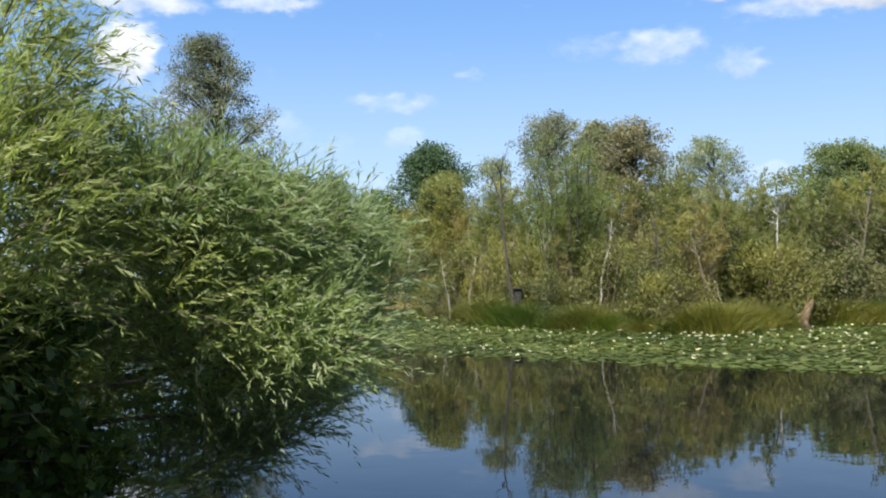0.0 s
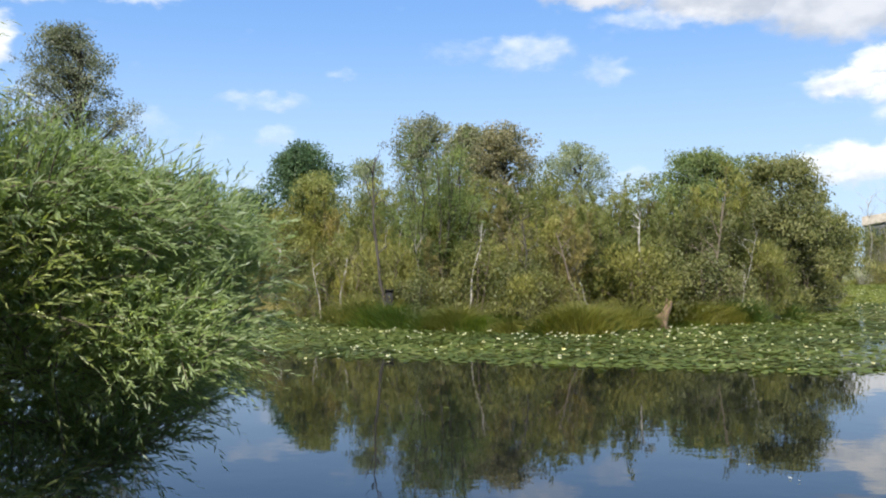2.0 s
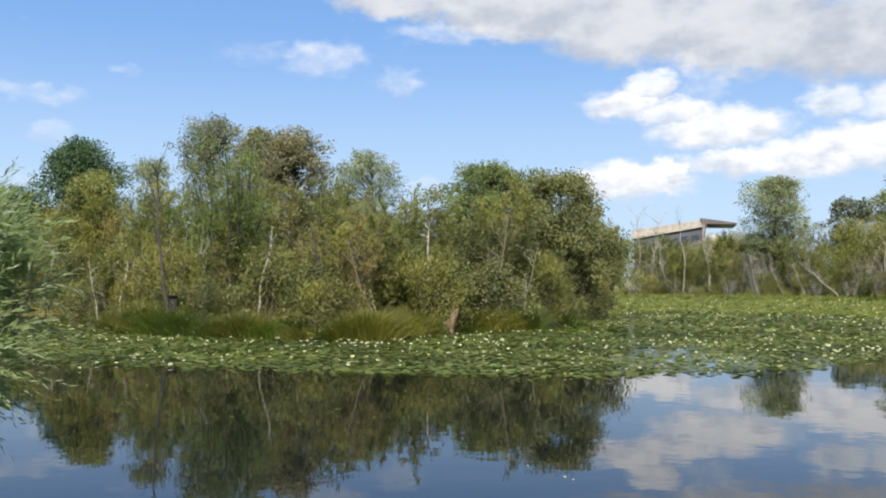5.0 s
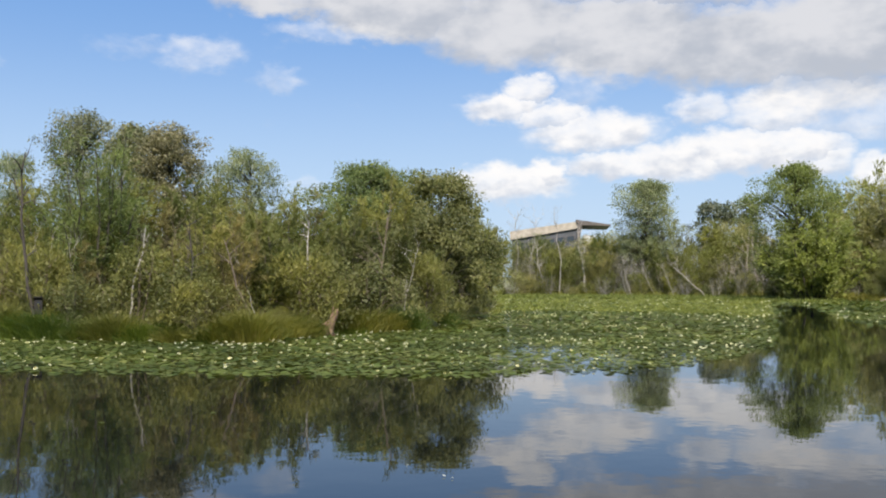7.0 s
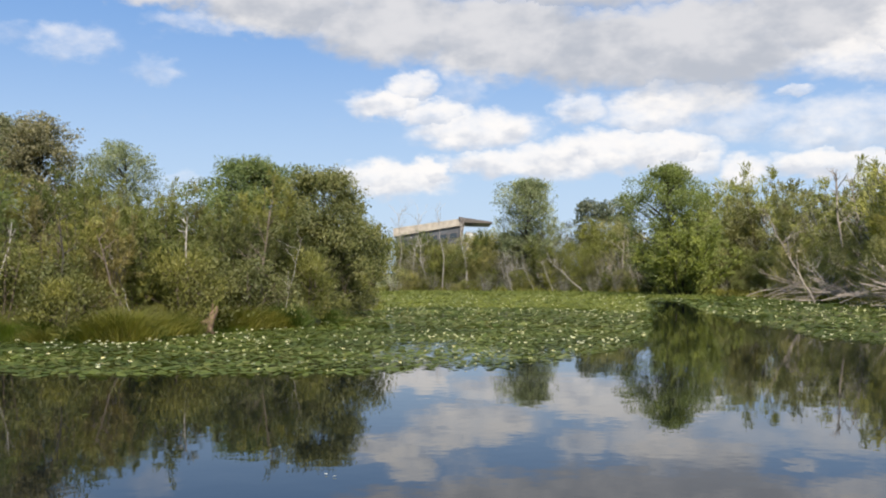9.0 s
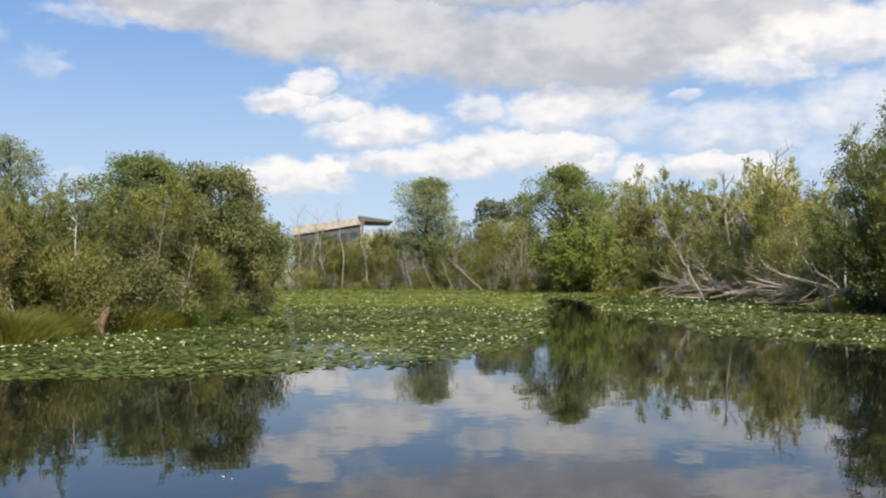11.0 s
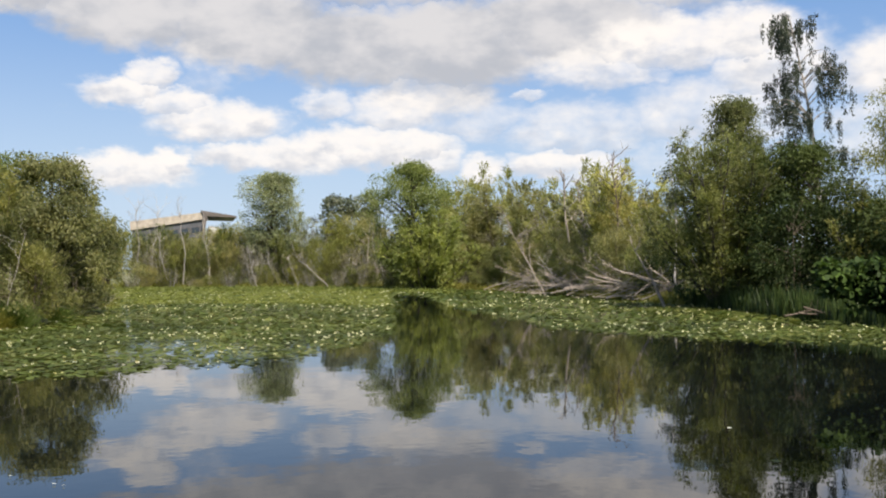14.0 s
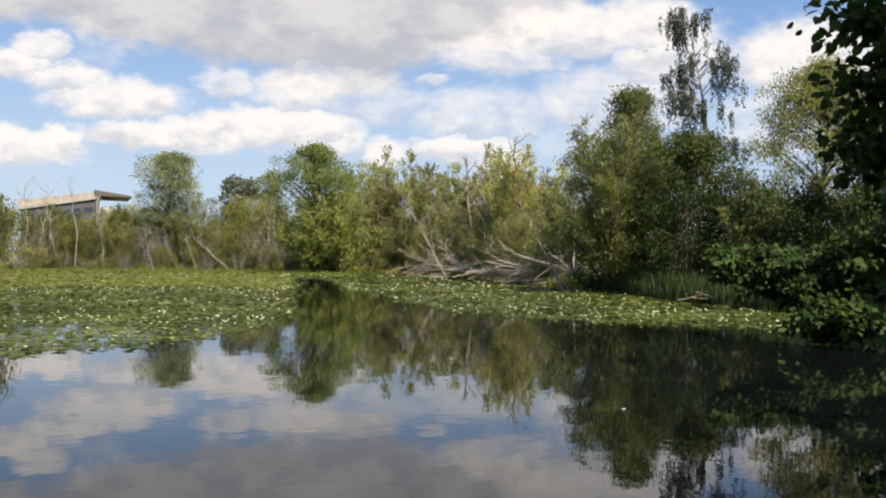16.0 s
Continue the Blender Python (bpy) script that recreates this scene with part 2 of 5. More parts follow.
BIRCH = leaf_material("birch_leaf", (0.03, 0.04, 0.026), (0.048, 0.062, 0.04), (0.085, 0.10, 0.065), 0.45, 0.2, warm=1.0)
# near-bank leaf green darkened to stand in for shade
GLOOM = leaf_material("shaded_thicket_leaf", (0.03, 0.045, 0.018), (0.052, 0.072, 0.026), (0.08, 0.105, 0.042), 0.65, 0.25, warm=0.95, gloss=0.12)
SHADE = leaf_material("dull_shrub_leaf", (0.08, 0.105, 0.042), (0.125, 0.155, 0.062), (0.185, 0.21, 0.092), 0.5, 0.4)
SEDGE = leaf_material("sedge_blade", (0.08, 0.11, 0.025), (0.135, 0.165, 0.038), (0.22, 0.23, 0.075), 0.5, 0.35)
SEDGE_DARK = leaf_material("cattail_blade", (0.05, 0.10, 0.022), (0.085, 0.15, 0.034), (0.14, 0.20, 0.055), 0.45, 0.35)
STRAW = leaf_material("straw_blade", (0.19, 0.18, 0.08), (0.255, 0.235, 0.115), (0.34, 0.31, 0.17), 0.6, 0.3, warm=1.0)
FAR_SEDGE = leaf_material("yellow_sedge_blade", (0.12, 0.165, 0.036), (0.17, 0.22, 0.05), (0.24, 0.28, 0.085), 0.5, 0.35)
CATTAIL = leaf_material("dark_cattail_blade", (0.02, 0.045, 0.012), (0.036, 0.07, 0.018), (0.065, 0.105, 0.03), 0.5, 0.25)
PAD = leaf_material("lily_pad_skin", (0.042, 0.068, 0.016), (0.08, 0.12, 0.026), (0.155, 0.18, 0.06), 0.6, 0.25, 0.25, 1.1, 0.17)
BARK = rough_material("dark_bark", [(0.3, (0.028, 0.023, 0.019)), (0.7, (0.07, 0.06, 0.05))], 4, (6, 6, 1))
TWIG = rough_material("brown_twig", [(0.3, (0.085, 0.065, 0.048)), (0.7, (0.18, 0.14, 0.105))], 4, (6, 6, 1))
WHITE_BARK = rough_material("bleached_bark", [(0.3, (0.24, 0.215, 0.185)), (0.6, (0.44, 0.41, 0.37)), (0.8, (0.54, 0.51, 0.47))], 5, (5, 5, 1))
DRIFT = rough_material("weathered_log", [(0.3, (0.2, 0.165, 0.135)), (0.7, (0.44, 0.385, 0.33))], 3, (5, 5, 1.5))
RUST_WOOD = rough_material("reddish_rotten_wood", [(0.3, (0.13, 0.08, 0.05)), (0.7, (0.27, 0.175, 0.12))], 8)
NEST_WOOD = rough_material("dark_weathered_board", [(0.3, (0.010, 0.009, 0.008)), (0.7, (0.026, 0.022, 0.02))], 8)
EARTH = rough_material("marsh_earth", [(0.25, (0.05, 0.05, 0.02)), (0.5, (0.10, 0.115, 0.035)), (0.75, (0.17, 0.17, 0.06))], 0.5, None, 0.95, 0.8)
CONCRETE = rough_material("weathered_concrete", [(0.3, (0.055, 0.06, 0.07)), (0.7, (0.09, 0.095, 0.11))], 0.15, None, 0.85, 0.2)
ROOF_METAL = rough_material("beige_roof_sheet", [(0.3, (0.30, 0.265, 0.22)), (0.7, (0.38, 0.335, 0.28))], 0.1, None, 0.6, 0.1)
DARK_STEEL = rough_material("dark_steel", [(0.3, (0.07, 0.06, 0.055)), (0.7, (0.12, 0.10, 0.09))], 0.3, None, 0.6, 0.1)
PALE_WALL = rough_material("white_panel", [(0.3, (0.46, 0.46, 0.46)), (0.7, (0.55, 0.55, 0.54))], 0.2, None, 0.6, 0.05)
PETAL = leaf_material("white_petal", (0.74, 0.74, 0.70), (0.80, 0.80, 0.76), (0.85, 0.84, 0.78), 0.45, 0.3, warm=1.0)
STAMEN = rough_material("yellow_stamen", [(0.3, (0.55, 0.40, 0.05)), (0.7, (0.70, 0.55, 0.08))], 40)


def glass_material(name):
    m, nt = material(name)
    p = nt.nodes.new("ShaderNodeBsdfPrincipled")
    p.inputs["Base Color"].default_value = (0.03, 0.04, 0.05, 1)
    p.inputs["Roughness"].default_value = 0.08
    link(nt, p.outputs[0], nt.nodes.new("ShaderNodeOutputMaterial").inputs[0])
    return m


DARK_GLASS = glass_material("dark_window_glass")


def water_material():
    """Still dark pond water: a mirror at low angles, with faint long ripples."""
    m, nt = material("pond_water")
    p = nt.nodes.new("ShaderNodeBsdfPrincipled")
    c = ramp(nt, tex(nt, 0.08, 4), [(0.3, (0.0025, 0.0035, 0.0035)), (0.7, (0.005, 0.0065, 0.0065))])
    link(nt, c, p.inputs["Base Color"])
    p.inputs["Roughness"].default_value = 0.012
    p.inputs["IOR"].default_value = 1.333
    b = nt.nodes.new("ShaderNodeBump")
    b.inputs["Strength"].default_value, b.inputs["Distance"].default_value = WATER_RIPPLE, 0.02
    link(nt, tex(nt, 1.6, 3), b.inputs["Height"])
    link(nt, b.outputs[0], p.inputs["Normal"])
    link(nt, p.outputs[0], nt.nodes.new("ShaderNodeOutputMaterial").inputs[0])
    return m


WATER_RIPPLE = 0.10
WATER = water_material()


# ---- plan ----
def at(azimuth, distance, z=0.0):
    a = radians(azimuth)
    return Vector((distance * math.sin(a), distance * math.cos(a), z))


SHORE_AZ = [-180, -110, -60, -40, -34, -27, -18, -10, -5.5, -2.5, 2.4, 10.7, 15.8, 21, 26.5, 28.3, 29.6, 30.3, 31, 38, 46, 48, 50.5, 54.7, 59, 62.6, 69, 76, 81, 90, 115, 180]
SHORE_D = [0.7, 1.1, 3.2, 6, 12, 24, 34, 40, 56, 44, 32.5, 28.6, 27.3, 31.3, 34, 41, 55, 85, 104, 103, 98, 93, 89, 77, 62, 53, 38, 31, 25, 14, 1.2, 0.7]


def shore(azimuth):
    """How far off the bank begins, by direction."""
    return np.interp(azimuth, SHORE_AZ, SHORE_D)


def ground_z(azimuth, d):
    s = shore(azimuth)
    f = np.clip((d - s) / (0.6 + 0.02 * s) + 0.5, 0, 1)
    f = np.maximum(f, np.clip((1.45 + 0.2 * np.sin(np.radians(azimuth) * 3 + 1) - d) / 0.7, 0, 1))      # the spit of bank that one stands on
    return -0.55 + 0.72 * f * f * (3 - 2 * f) + np.clip((d - s - 4) * 0.006, 0, 2.5)


def mesh_object(name, V, faces, mat, parent=None, smooth=False, mat2=None, second=None):
    """A mesh from arrays: vertices, and face arrays of 3, 4 or more corners each."""
    me = bpy.data.meshes.new(name)
    V = np.asarray(V, dtype=np.float32)
    faces = [np.asarray(f, dtype=np.int32) for f in faces if len(f)]
    me.vertices.add(len(V))
    me.vertices.foreach_set("co", V.ravel())
    loops = np.concatenate([f.ravel() for f in faces])
    sizes = np.concatenate([np.full(len(f), f.shape[1], np.int32) for f in faces])
    me.loops.add(len(loops))
    me.loops.foreach_set("vertex_index", loops)
    me.polygons.add(len(sizes))
    starts = np.concatenate([[0], np.cumsum(sizes)[:-1]]).astype(np.int32)
    me.polygons.foreach_set("loop_start", starts)
    if smooth:
        me.polygons.foreach_set("use_smooth", np.ones(len(sizes), bool))
    me.materials.append(mat)
    if mat2:
        me.materials.append(mat2)
        me.polygons.foreach_set("material_index", second.astype(np.int32))
    me.update(calc_edges=True)
    ob = new(name, me)
    if parent:
        ob.parent = parent
    return ob


def part(name, bm, mat, parent, label=""):
    me = bpy.data.meshes.new(name)
    bm.to_mesh(me)
    bm.free()
    me.materials.append(mat)
    ob = new(name, me)
    ob.parent = parent
    return tagged(ob, label=label)


class Tubes:
    """Gathers tapered limbs into one mesh."""

    def __init__(self):
        self.V, self.F, self.n = [], [], 0

    def add(self, P, r, sides=5):
        P = np.asarray(P, float)
        r = np.asarray(r, float)
        T = np.gradient(P, axis=0)
        T /= np.linalg.norm(T, axis=1)[:, None] + 1e-9
        ref = np.array([1.0, 0.15, 0.1]) if abs(T[0][0]) < 0.8 else np.array([0.1, 1.0, 0.15])
        A = np.cross(T, ref)
        A /= np.linalg.norm(A, axis=1)[:, None]
        B = np.cross(T, A)
        th = np.arange(sides) * 2 * np.pi / sides
        ring = P[:, None] + r[:, None, None] * (np.cos(th)[None, :, None] * A[:, None] + np.sin(th)[None, :, None] * B[:, None])
        m = len(P)
        idx = self.n + np.arange(m * sides).reshape(m, sides)
        q = np.stack([idx[:-1], np.roll(idx[:-1], -1, 1), np.roll(idx[1:], -1, 1), idx[1:]], -1).reshape(-1, 4)
        self.V.append(ring.reshape(-1, 3))
        self.F.append(q)
        self.n += m * sides

    def make(self, name, mat, parent=None):
        return mesh_object(name, np.concatenate(self.V), [np.concatenate(self.F)], mat, parent, True)


def unit(v):
    return v / (np.linalg.norm(v, axis=-1, keepdims=True) + 1e-9)


def blades(p, v, n, length, width):
    """Leaf quads: base, two sides, tip."""
    s = unit(np.cross(v, n))
    L, W = length[:, None], width[:, None]
    n2 = np.cross(s, v)
    V = np.stack([p, p + v * L * 0.42 + s * W * 0.5 + n2 * W * 0.18, p + v * L, p + v * L * 0.42 - s * W * 0.5 + n2 * W * 0.18], 1).reshape(-1, 3)
    return V, np.arange(len(p) * 4).reshape(-1, 4)


SUNWARD = np.array([math.sin(_a) * math.cos(_e), math.cos(_a) * math.cos(_e), math.sin(_e)])  # leaves turn to the light


def foliage(rng, C, rad, per, leaf, droop=0.3, flat=0.75, up=0.8):
    k = np.maximum(3, (per * 1.32 * (rad / rad.mean()) ** 2).astype(int))
    i = np.repeat(np.arange(len(C)), k)
    o = np.clip(rng.normal(size=(len(i), 3)), -1.7, 1.7) * 0.52
    p = C[i] + o * rad[i][:, None] * np.array([1, 1, flat])
    v = unit(o * 0.7 + rng.normal(size=o.shape) * 0.6 + np.array([0, 0, -droop]))
    n = unit(rng.normal(size=o.shape) + SUNWARD * up * 1.6)
    ln = leaf[0] * 0.86 * rng.uniform(0.55, 1.35, len(i))
    return (round_leaves if leaf[1] > 0.64 else blades)(p, v, n, ln, ln * leaf[1])


def round_leaves(p, v, n, length, width):
    """Broad leaves: six corners each, cupped a little."""
    s = unit(np.cross(v, n))
    L, W = length[:, None], width[:, None]
    n2 = np.cross(s, v)
    V = np.stack([p, p + v * L * 0.25 + s * W * 0.42 + n2 * W * 0.1, p + v * L * 0.65 + s * W * 0.42 + n2 * W * 0.12, p + v * L,
                  p + v * L * 0.65 - s * W * 0.42 + n2 * W * 0.12, p + v * L * 0.25 - s * W * 0.42 + n2 * W * 0.1], 1).reshape(-1, 3)
    return V, np.arange(len(p) * 6).reshape(-1, 6)


PROFILES = {
    "round": lambda u: np.sqrt(np.clip(1 - (2 * u - 1) ** 2, 0.02, 1)),
    "dome": lambda u: np.sqrt(np.clip(1 - u ** 2.2, 0.03, 1)),
    "cone": lambda u: np.clip(1.05 - u, 0.06, 1) ** 0.6,
    "column": lambda u: np.clip(np.minimum(3 * u + 0.35, 1.25 - u), 0.12, 1) ** 0.8,
    "spire": lambda u: np.clip(1.02 - 0.84 * u, 0.08, 1) * np.clip(0.55 + 2.2 * u, 0, 1),
    "vase": lambda u: 0.45 + 0.55 * np.sin(np.clip(u, 0, 1) * 2.6),
}


def grow(name, seed, height, spread, low=0.15, profile="round", stems=1, clumps=60, per=60, clump=0.5, leaf=(0.14, 0.4),
         droop=0.3, mats=(GREEN, BARK), trunk=0.09, lean=(0, 0), bare=0, flat=0.75):
    """A tree or shrub of its own shape: an empty at its foot, a trunk with limbs, and a crown of leaf clumps."""
    rng = np.random.default_rng(seed)
    foot = new(name)
    wood = Tubes()
    axes = []
    for s in range(stems):
        a = rng.uniform(0, 6.28)
        out = 0 if stems == 1 else spread * rng.uniform(0.15, 0.65)
        top = np.array([math.cos(a) * out + lean[0], math.sin(a) * out + lean[1], height * (rng.uniform(0.72, 0.98) if stems > 1 else 0.96)])
        u = np.linspace(0, 1, 8)
        b = np.array([math.cos(a), math.sin(a), 0]) * out * 0.25
        P = b * (1 - u)[:, None] + top * u[:, None]
        P[:, :2] += np.cumsum(rng.normal(size=(8, 2)), 0) * height * 0.010 * (u > 0)[:, None]
        P[0, 2] = -0.15
        axes.append(P)
        wood.add(P, trunk * (1 - 0.88 * u) * (1 if stems == 1 else rng.uniform(0.45, 0.9)), 7 if height > 6 else 5)
    # the crown is made of several leafy masses, each of many clumps
    masses = max(9, clumps // 3)
    u = np.sort(rng.uniform(0, 1, masses)) ** 0.8
    u[-1] = 0.97
    rr = spread * PROFILES[profile](u) * rng.uniform(0.1, 1, masses) ** 0.45 * rng.uniform(0.65, 1.22, masses)
    th = np.arange(masses) * 2.4 + rng.uniform(0, 1.2, masses)
    M = np.stack([np.cos(th) * rr, np.sin(th) * rr, height * (low + (1 - low) * u)], 1)
    src = np.concatenate([np.arange(masses), rng.integers(masses, size=clumps - masses)])
    taper = (0.3 + 0.7 * PROFILES[profile](u))[src][:, None]
    C = M[src] + np.clip(rng.normal(size=(clumps, 3)), -1.6, 1.6) * np.array([1, 1, 0.7]) * max(spread * (0.21 if height > 7 else 0.17), clump * 0.8) * taper
    top = height - 0.3 * clump - 0.5 * np.abs(rng.normal(size=clumps)) * clump
    C[:, 2] = np.where(C[:, 2] > top, top - 0.6 * (C[:, 2] - top), np.maximum(C[:, 2], 0.06 * height))
    zc = C[:, 2]
    C[:, 0] += lean[0] * zc / height
    C[:, 1] += lean[1] * zc / height
    rad = clump * rng.uniform(0.55, 1.4, clumps)
    for q, c in enumerate(C):
        if q < masses:      # a limb from the stem to each mass
            P = axes[rng.integers(stems)]
            d = np.linalg.norm(P[:, :2] - c[:2], axis=1)
            zs = np.clip(c[2] - 0.6 * d.min() - 0.05 * height, 0.12 * height, None)
            b = np.array([np.interp(zs, P[:, 2], P[:, j]) for j in range(3)])
            r0 = max(0.012, trunk * 0.24)
        else:               # a twig from the mass to its clumps
            b, r0 = M[src[q]], max(0.006, trunk * 0.07)
        w = np.linspace(0, 1, 4)[:, None]
        reach = np.linalg.norm(c - b)
        mid = (b + c) / 2 + np.array([0, 0, 0.10 * reach]) + rng.normal(size=3) * 0.06 * reach
        wood.add((1 - w) ** 2 * b + 2 * w * (1 - w) * mid + w * w * c, r0 * np.linspace(1, 0.25, 4), 4 if q < masses else 3)
    for _ in range(bare):
        P = axes[rng.integers(stems)]
        b = P[rng.integers(3, 7)]
        d = unit(rng.normal(size=3) + np.array([0, 0, 1.3]))
        L = height * rng.uniform(0.15, 0.32)
        w = np.linspace(0, 1, 5)[:, None]
        wood.add(b + d * L * w + rng.normal(size=(5, 3)) * 0.03 * L * w, trunk * 0.22 * np.linspace(1, 0.2, 5), 4)
    wood.make("trunk", mats[1], foot)
    V, F = foliage(rng, C, rad, per, leaf, droop, flat)
    V[:, 2] = np.maximum(V[:, 2], 0.02)
    mesh_object("crown", V, [F], mats[0], foot)
    return foot


def wands(name, seed, height, spread, stems=9, twigs=24, per=34, leaf=(0.16, 0.17), mats=(GREEN, TWIG), low=0.18, droop=0.15, thick=0.02, bare=0, leader=False, fan=1.2, skirt=0.6):
    """A willow-like shrub or tree: many stems fanning up from one foot, leafy side twigs along each."""
    rng = np.random.default_rng(seed)
    foot = new(name)
    wood = Tubes()
    P0, D0, L0 = [], [], []
    golden = 2.4
    for s in range(stems + bare):
        dead = s >= stems
        f = (s + 0.5) / max(stems, 1) if not dead else rng.uniform(0.3, 1)
        a = s * golden + rng.uniform(-0.4, 0.4)
        out = spread * (f ** 0.6) * rng.uniform(0.75, 1.1) * (0.8 if dead else 1)
        tall = height * (1 - (1 - skirt) * f ** 1.6) * rng.uniform(0.84, 1.03)
        if leader and s == 0:
            out, tall = 0.0, height
        u = np.linspace(0, 1, 7)
        P = np.stack([np.cos(a) * out * u ** fan, np.sin(a) * out * u ** fan, tall * u], 1)
        P[:, :2] += np.cumsum(rng.normal(size=(7, 2)), 0) * 0.012 * height * (u > 0)[:, None]
        P[:, :2] += np.array([np.cos(a), np.sin(a)]) * spread * 0.10
        P[0, 2] = -0.12
        wood.add(P, thick * rng.uniform(0.5, 1.0) * (1 - 0.8 * u), 5)
        if dead:
            for _ in range(3):
                b = P[rng.integers(3, 6)]
                d = unit(P[-1] - P[0] + rng.normal(size=3) * 0.45 * height)
                wood.add(b + d * height * rng.uniform(0.08, 0.2) * np.linspace(0, 1, 4)[:, None], thick * 0.3 * np.linspace(1, 0.3, 4), 3)
            continue
        n = twigs if not (leader and s == 0) else twigs * 2
        w = low + (1 - low) * rng.uniform(0, 1, n) ** 0.85
        b = np.stack([np.interp(w, u, P[:, j]) for j in range(3)], 1)
        d = unit(unit(P[-1] - P[0]) * 0.55 + rng.normal(size=(n, 3)) * np.array([0.62, 0.62, 0.45]) + np.array([0, 0, 0.25]))
        L = (0.075 * height + 0.2 * spread) * rng.uniform(0.5, 1.35, n) * (1.25 - 0.7 * w)
        P0.append(b)
        D0.append(d)
        L0.append(L)
        for q in range(0, n, 5):
            wood.add(b[q] + d[q] * L[q] * np.linspace(0, 1, 3)[:, None], thick * 0.22 * np.array([1, 0.7, 0.3]), 3)
    wood.make("trunk", mats[1], foot)
    P0, D0, L0 = np.concatenate(P0), np.concatenate(D0), np.concatenate(L0)
    i = np.repeat(np.arange(len(P0)), per)
    w = rng.uniform(0.05, 1.05, len(i))
    p = P0[i] + D0[i] * (L0[i] * w)[:, None] - np.array([0, 0, 1.0]) * (droop * L0[i] * w * w)[:, None] + rng.normal(size=(len(i), 3)) * (0.16 * L0[i])[:, None]
    v = unit(D0[i] + rng.normal(size=p.shape) * 0.5 - np.array([0, 0, droop]))
    nn = unit(rng.normal(size=p.shape) * 0.7 + SUNWARD)
    ln = leaf[0] * rng.uniform(0.55, 1.2, len(i))
    V, F = blades(p, v, nn, ln, ln * leaf[1])
    V[:, 2] = np.maximum(V[:, 2], 0.02)
    mesh_object("crown", V, [F], mats[0], foot)
    return foot


def put(ob, azimuth, d, z=None, turn=0.0, size=1.0, tall=1.0):
    zz = ground_z(azimuth, d) if z is None else z
    p = at(azimuth, d, float(zz))
    ob.matrix_basis = Matrix.Translation(p) @ pose(0, 0, 0, 0, 0, turn) @ Matrix.Diagonal((size, size, size * tall, 1))
    return ob


def again(ob, azimuth, d, turn, size=1.0, tall=1.0, sink=0.0):
    p = at(azimuth, d, float(ground_z(azimuth, d)) - sink)
    sc = [size / ob.scale[0], size / ob.scale[1], size * tall / ob.scale[2]]
    return copy_thing(ob, Matrix.Translation(p) @ pose(0, 0, 0, 0, 0, turn) @ Matrix.Diagonal((*sc, 1)))


# ---- ground and water ----
def build_ground():
    na = 360
    azs = np.linspace(-180, 180, na, endpoint=False)
    ds = np.concatenate([np.linspace(0.3, 24, 60), np.linspace(25, 130, 100), np.geomspace(135, 4200, 24)])
    A, D = np.meshgrid(azs, ds)
    rng = np.random.default_rng(5)
    Z = ground_z(A, D)
    Z = Z + (Z > 0) * rng.uniform(-0.04, 0.05, Z.shape)
    X, Y = D * np.sin(np.radians(A)), D * np.cos(np.radians(A))
    V = np.stack([X, Y, Z], -1).reshape(-1, 3)
    idx = np.arange(len(ds) * na).reshape(len(ds), na)
    q = np.stack([idx[:-1], idx[1:], np.roll(idx[1:], -1, 1), np.roll(idx[:-1], -1, 1)], -1).reshape(-1, 4)
    V = np.vstack([V, [[0, 0, Z[0].mean()]]])
    c = len(V) - 1
    tri = np.stack([np.full(na, c), idx[0], np.roll(idx[0], -1)], -1)
    g = mesh_object("ground", V, [q, tri], EARTH, None, True)
    tagged(g, "damp marsh earth with low growth round the pond", "ground", kind="structure")


build_ground()
n = 128
th = np.arange(n) * 2 * np.pi / n
rings = [0.01, 6, 20, 60, 125]
V = np.concatenate([np.stack([np.sin(th) * r, np.cos(th) * r, np.zeros(n)], 1) for r in rings])
idx = np.arange(len(rings) * n).reshape(len(rings), n)
water = mesh_object("water", V, [np.stack([idx[:-1], idx[1:], np.roll(idx[1:], -1, 1), np.roll(idx[:-1], -1, 1)], -1).reshape(-1, 4)], WATER, None, True)
tagged(water, "still dark pond water mirroring sky and trees", "water", kind="structure")


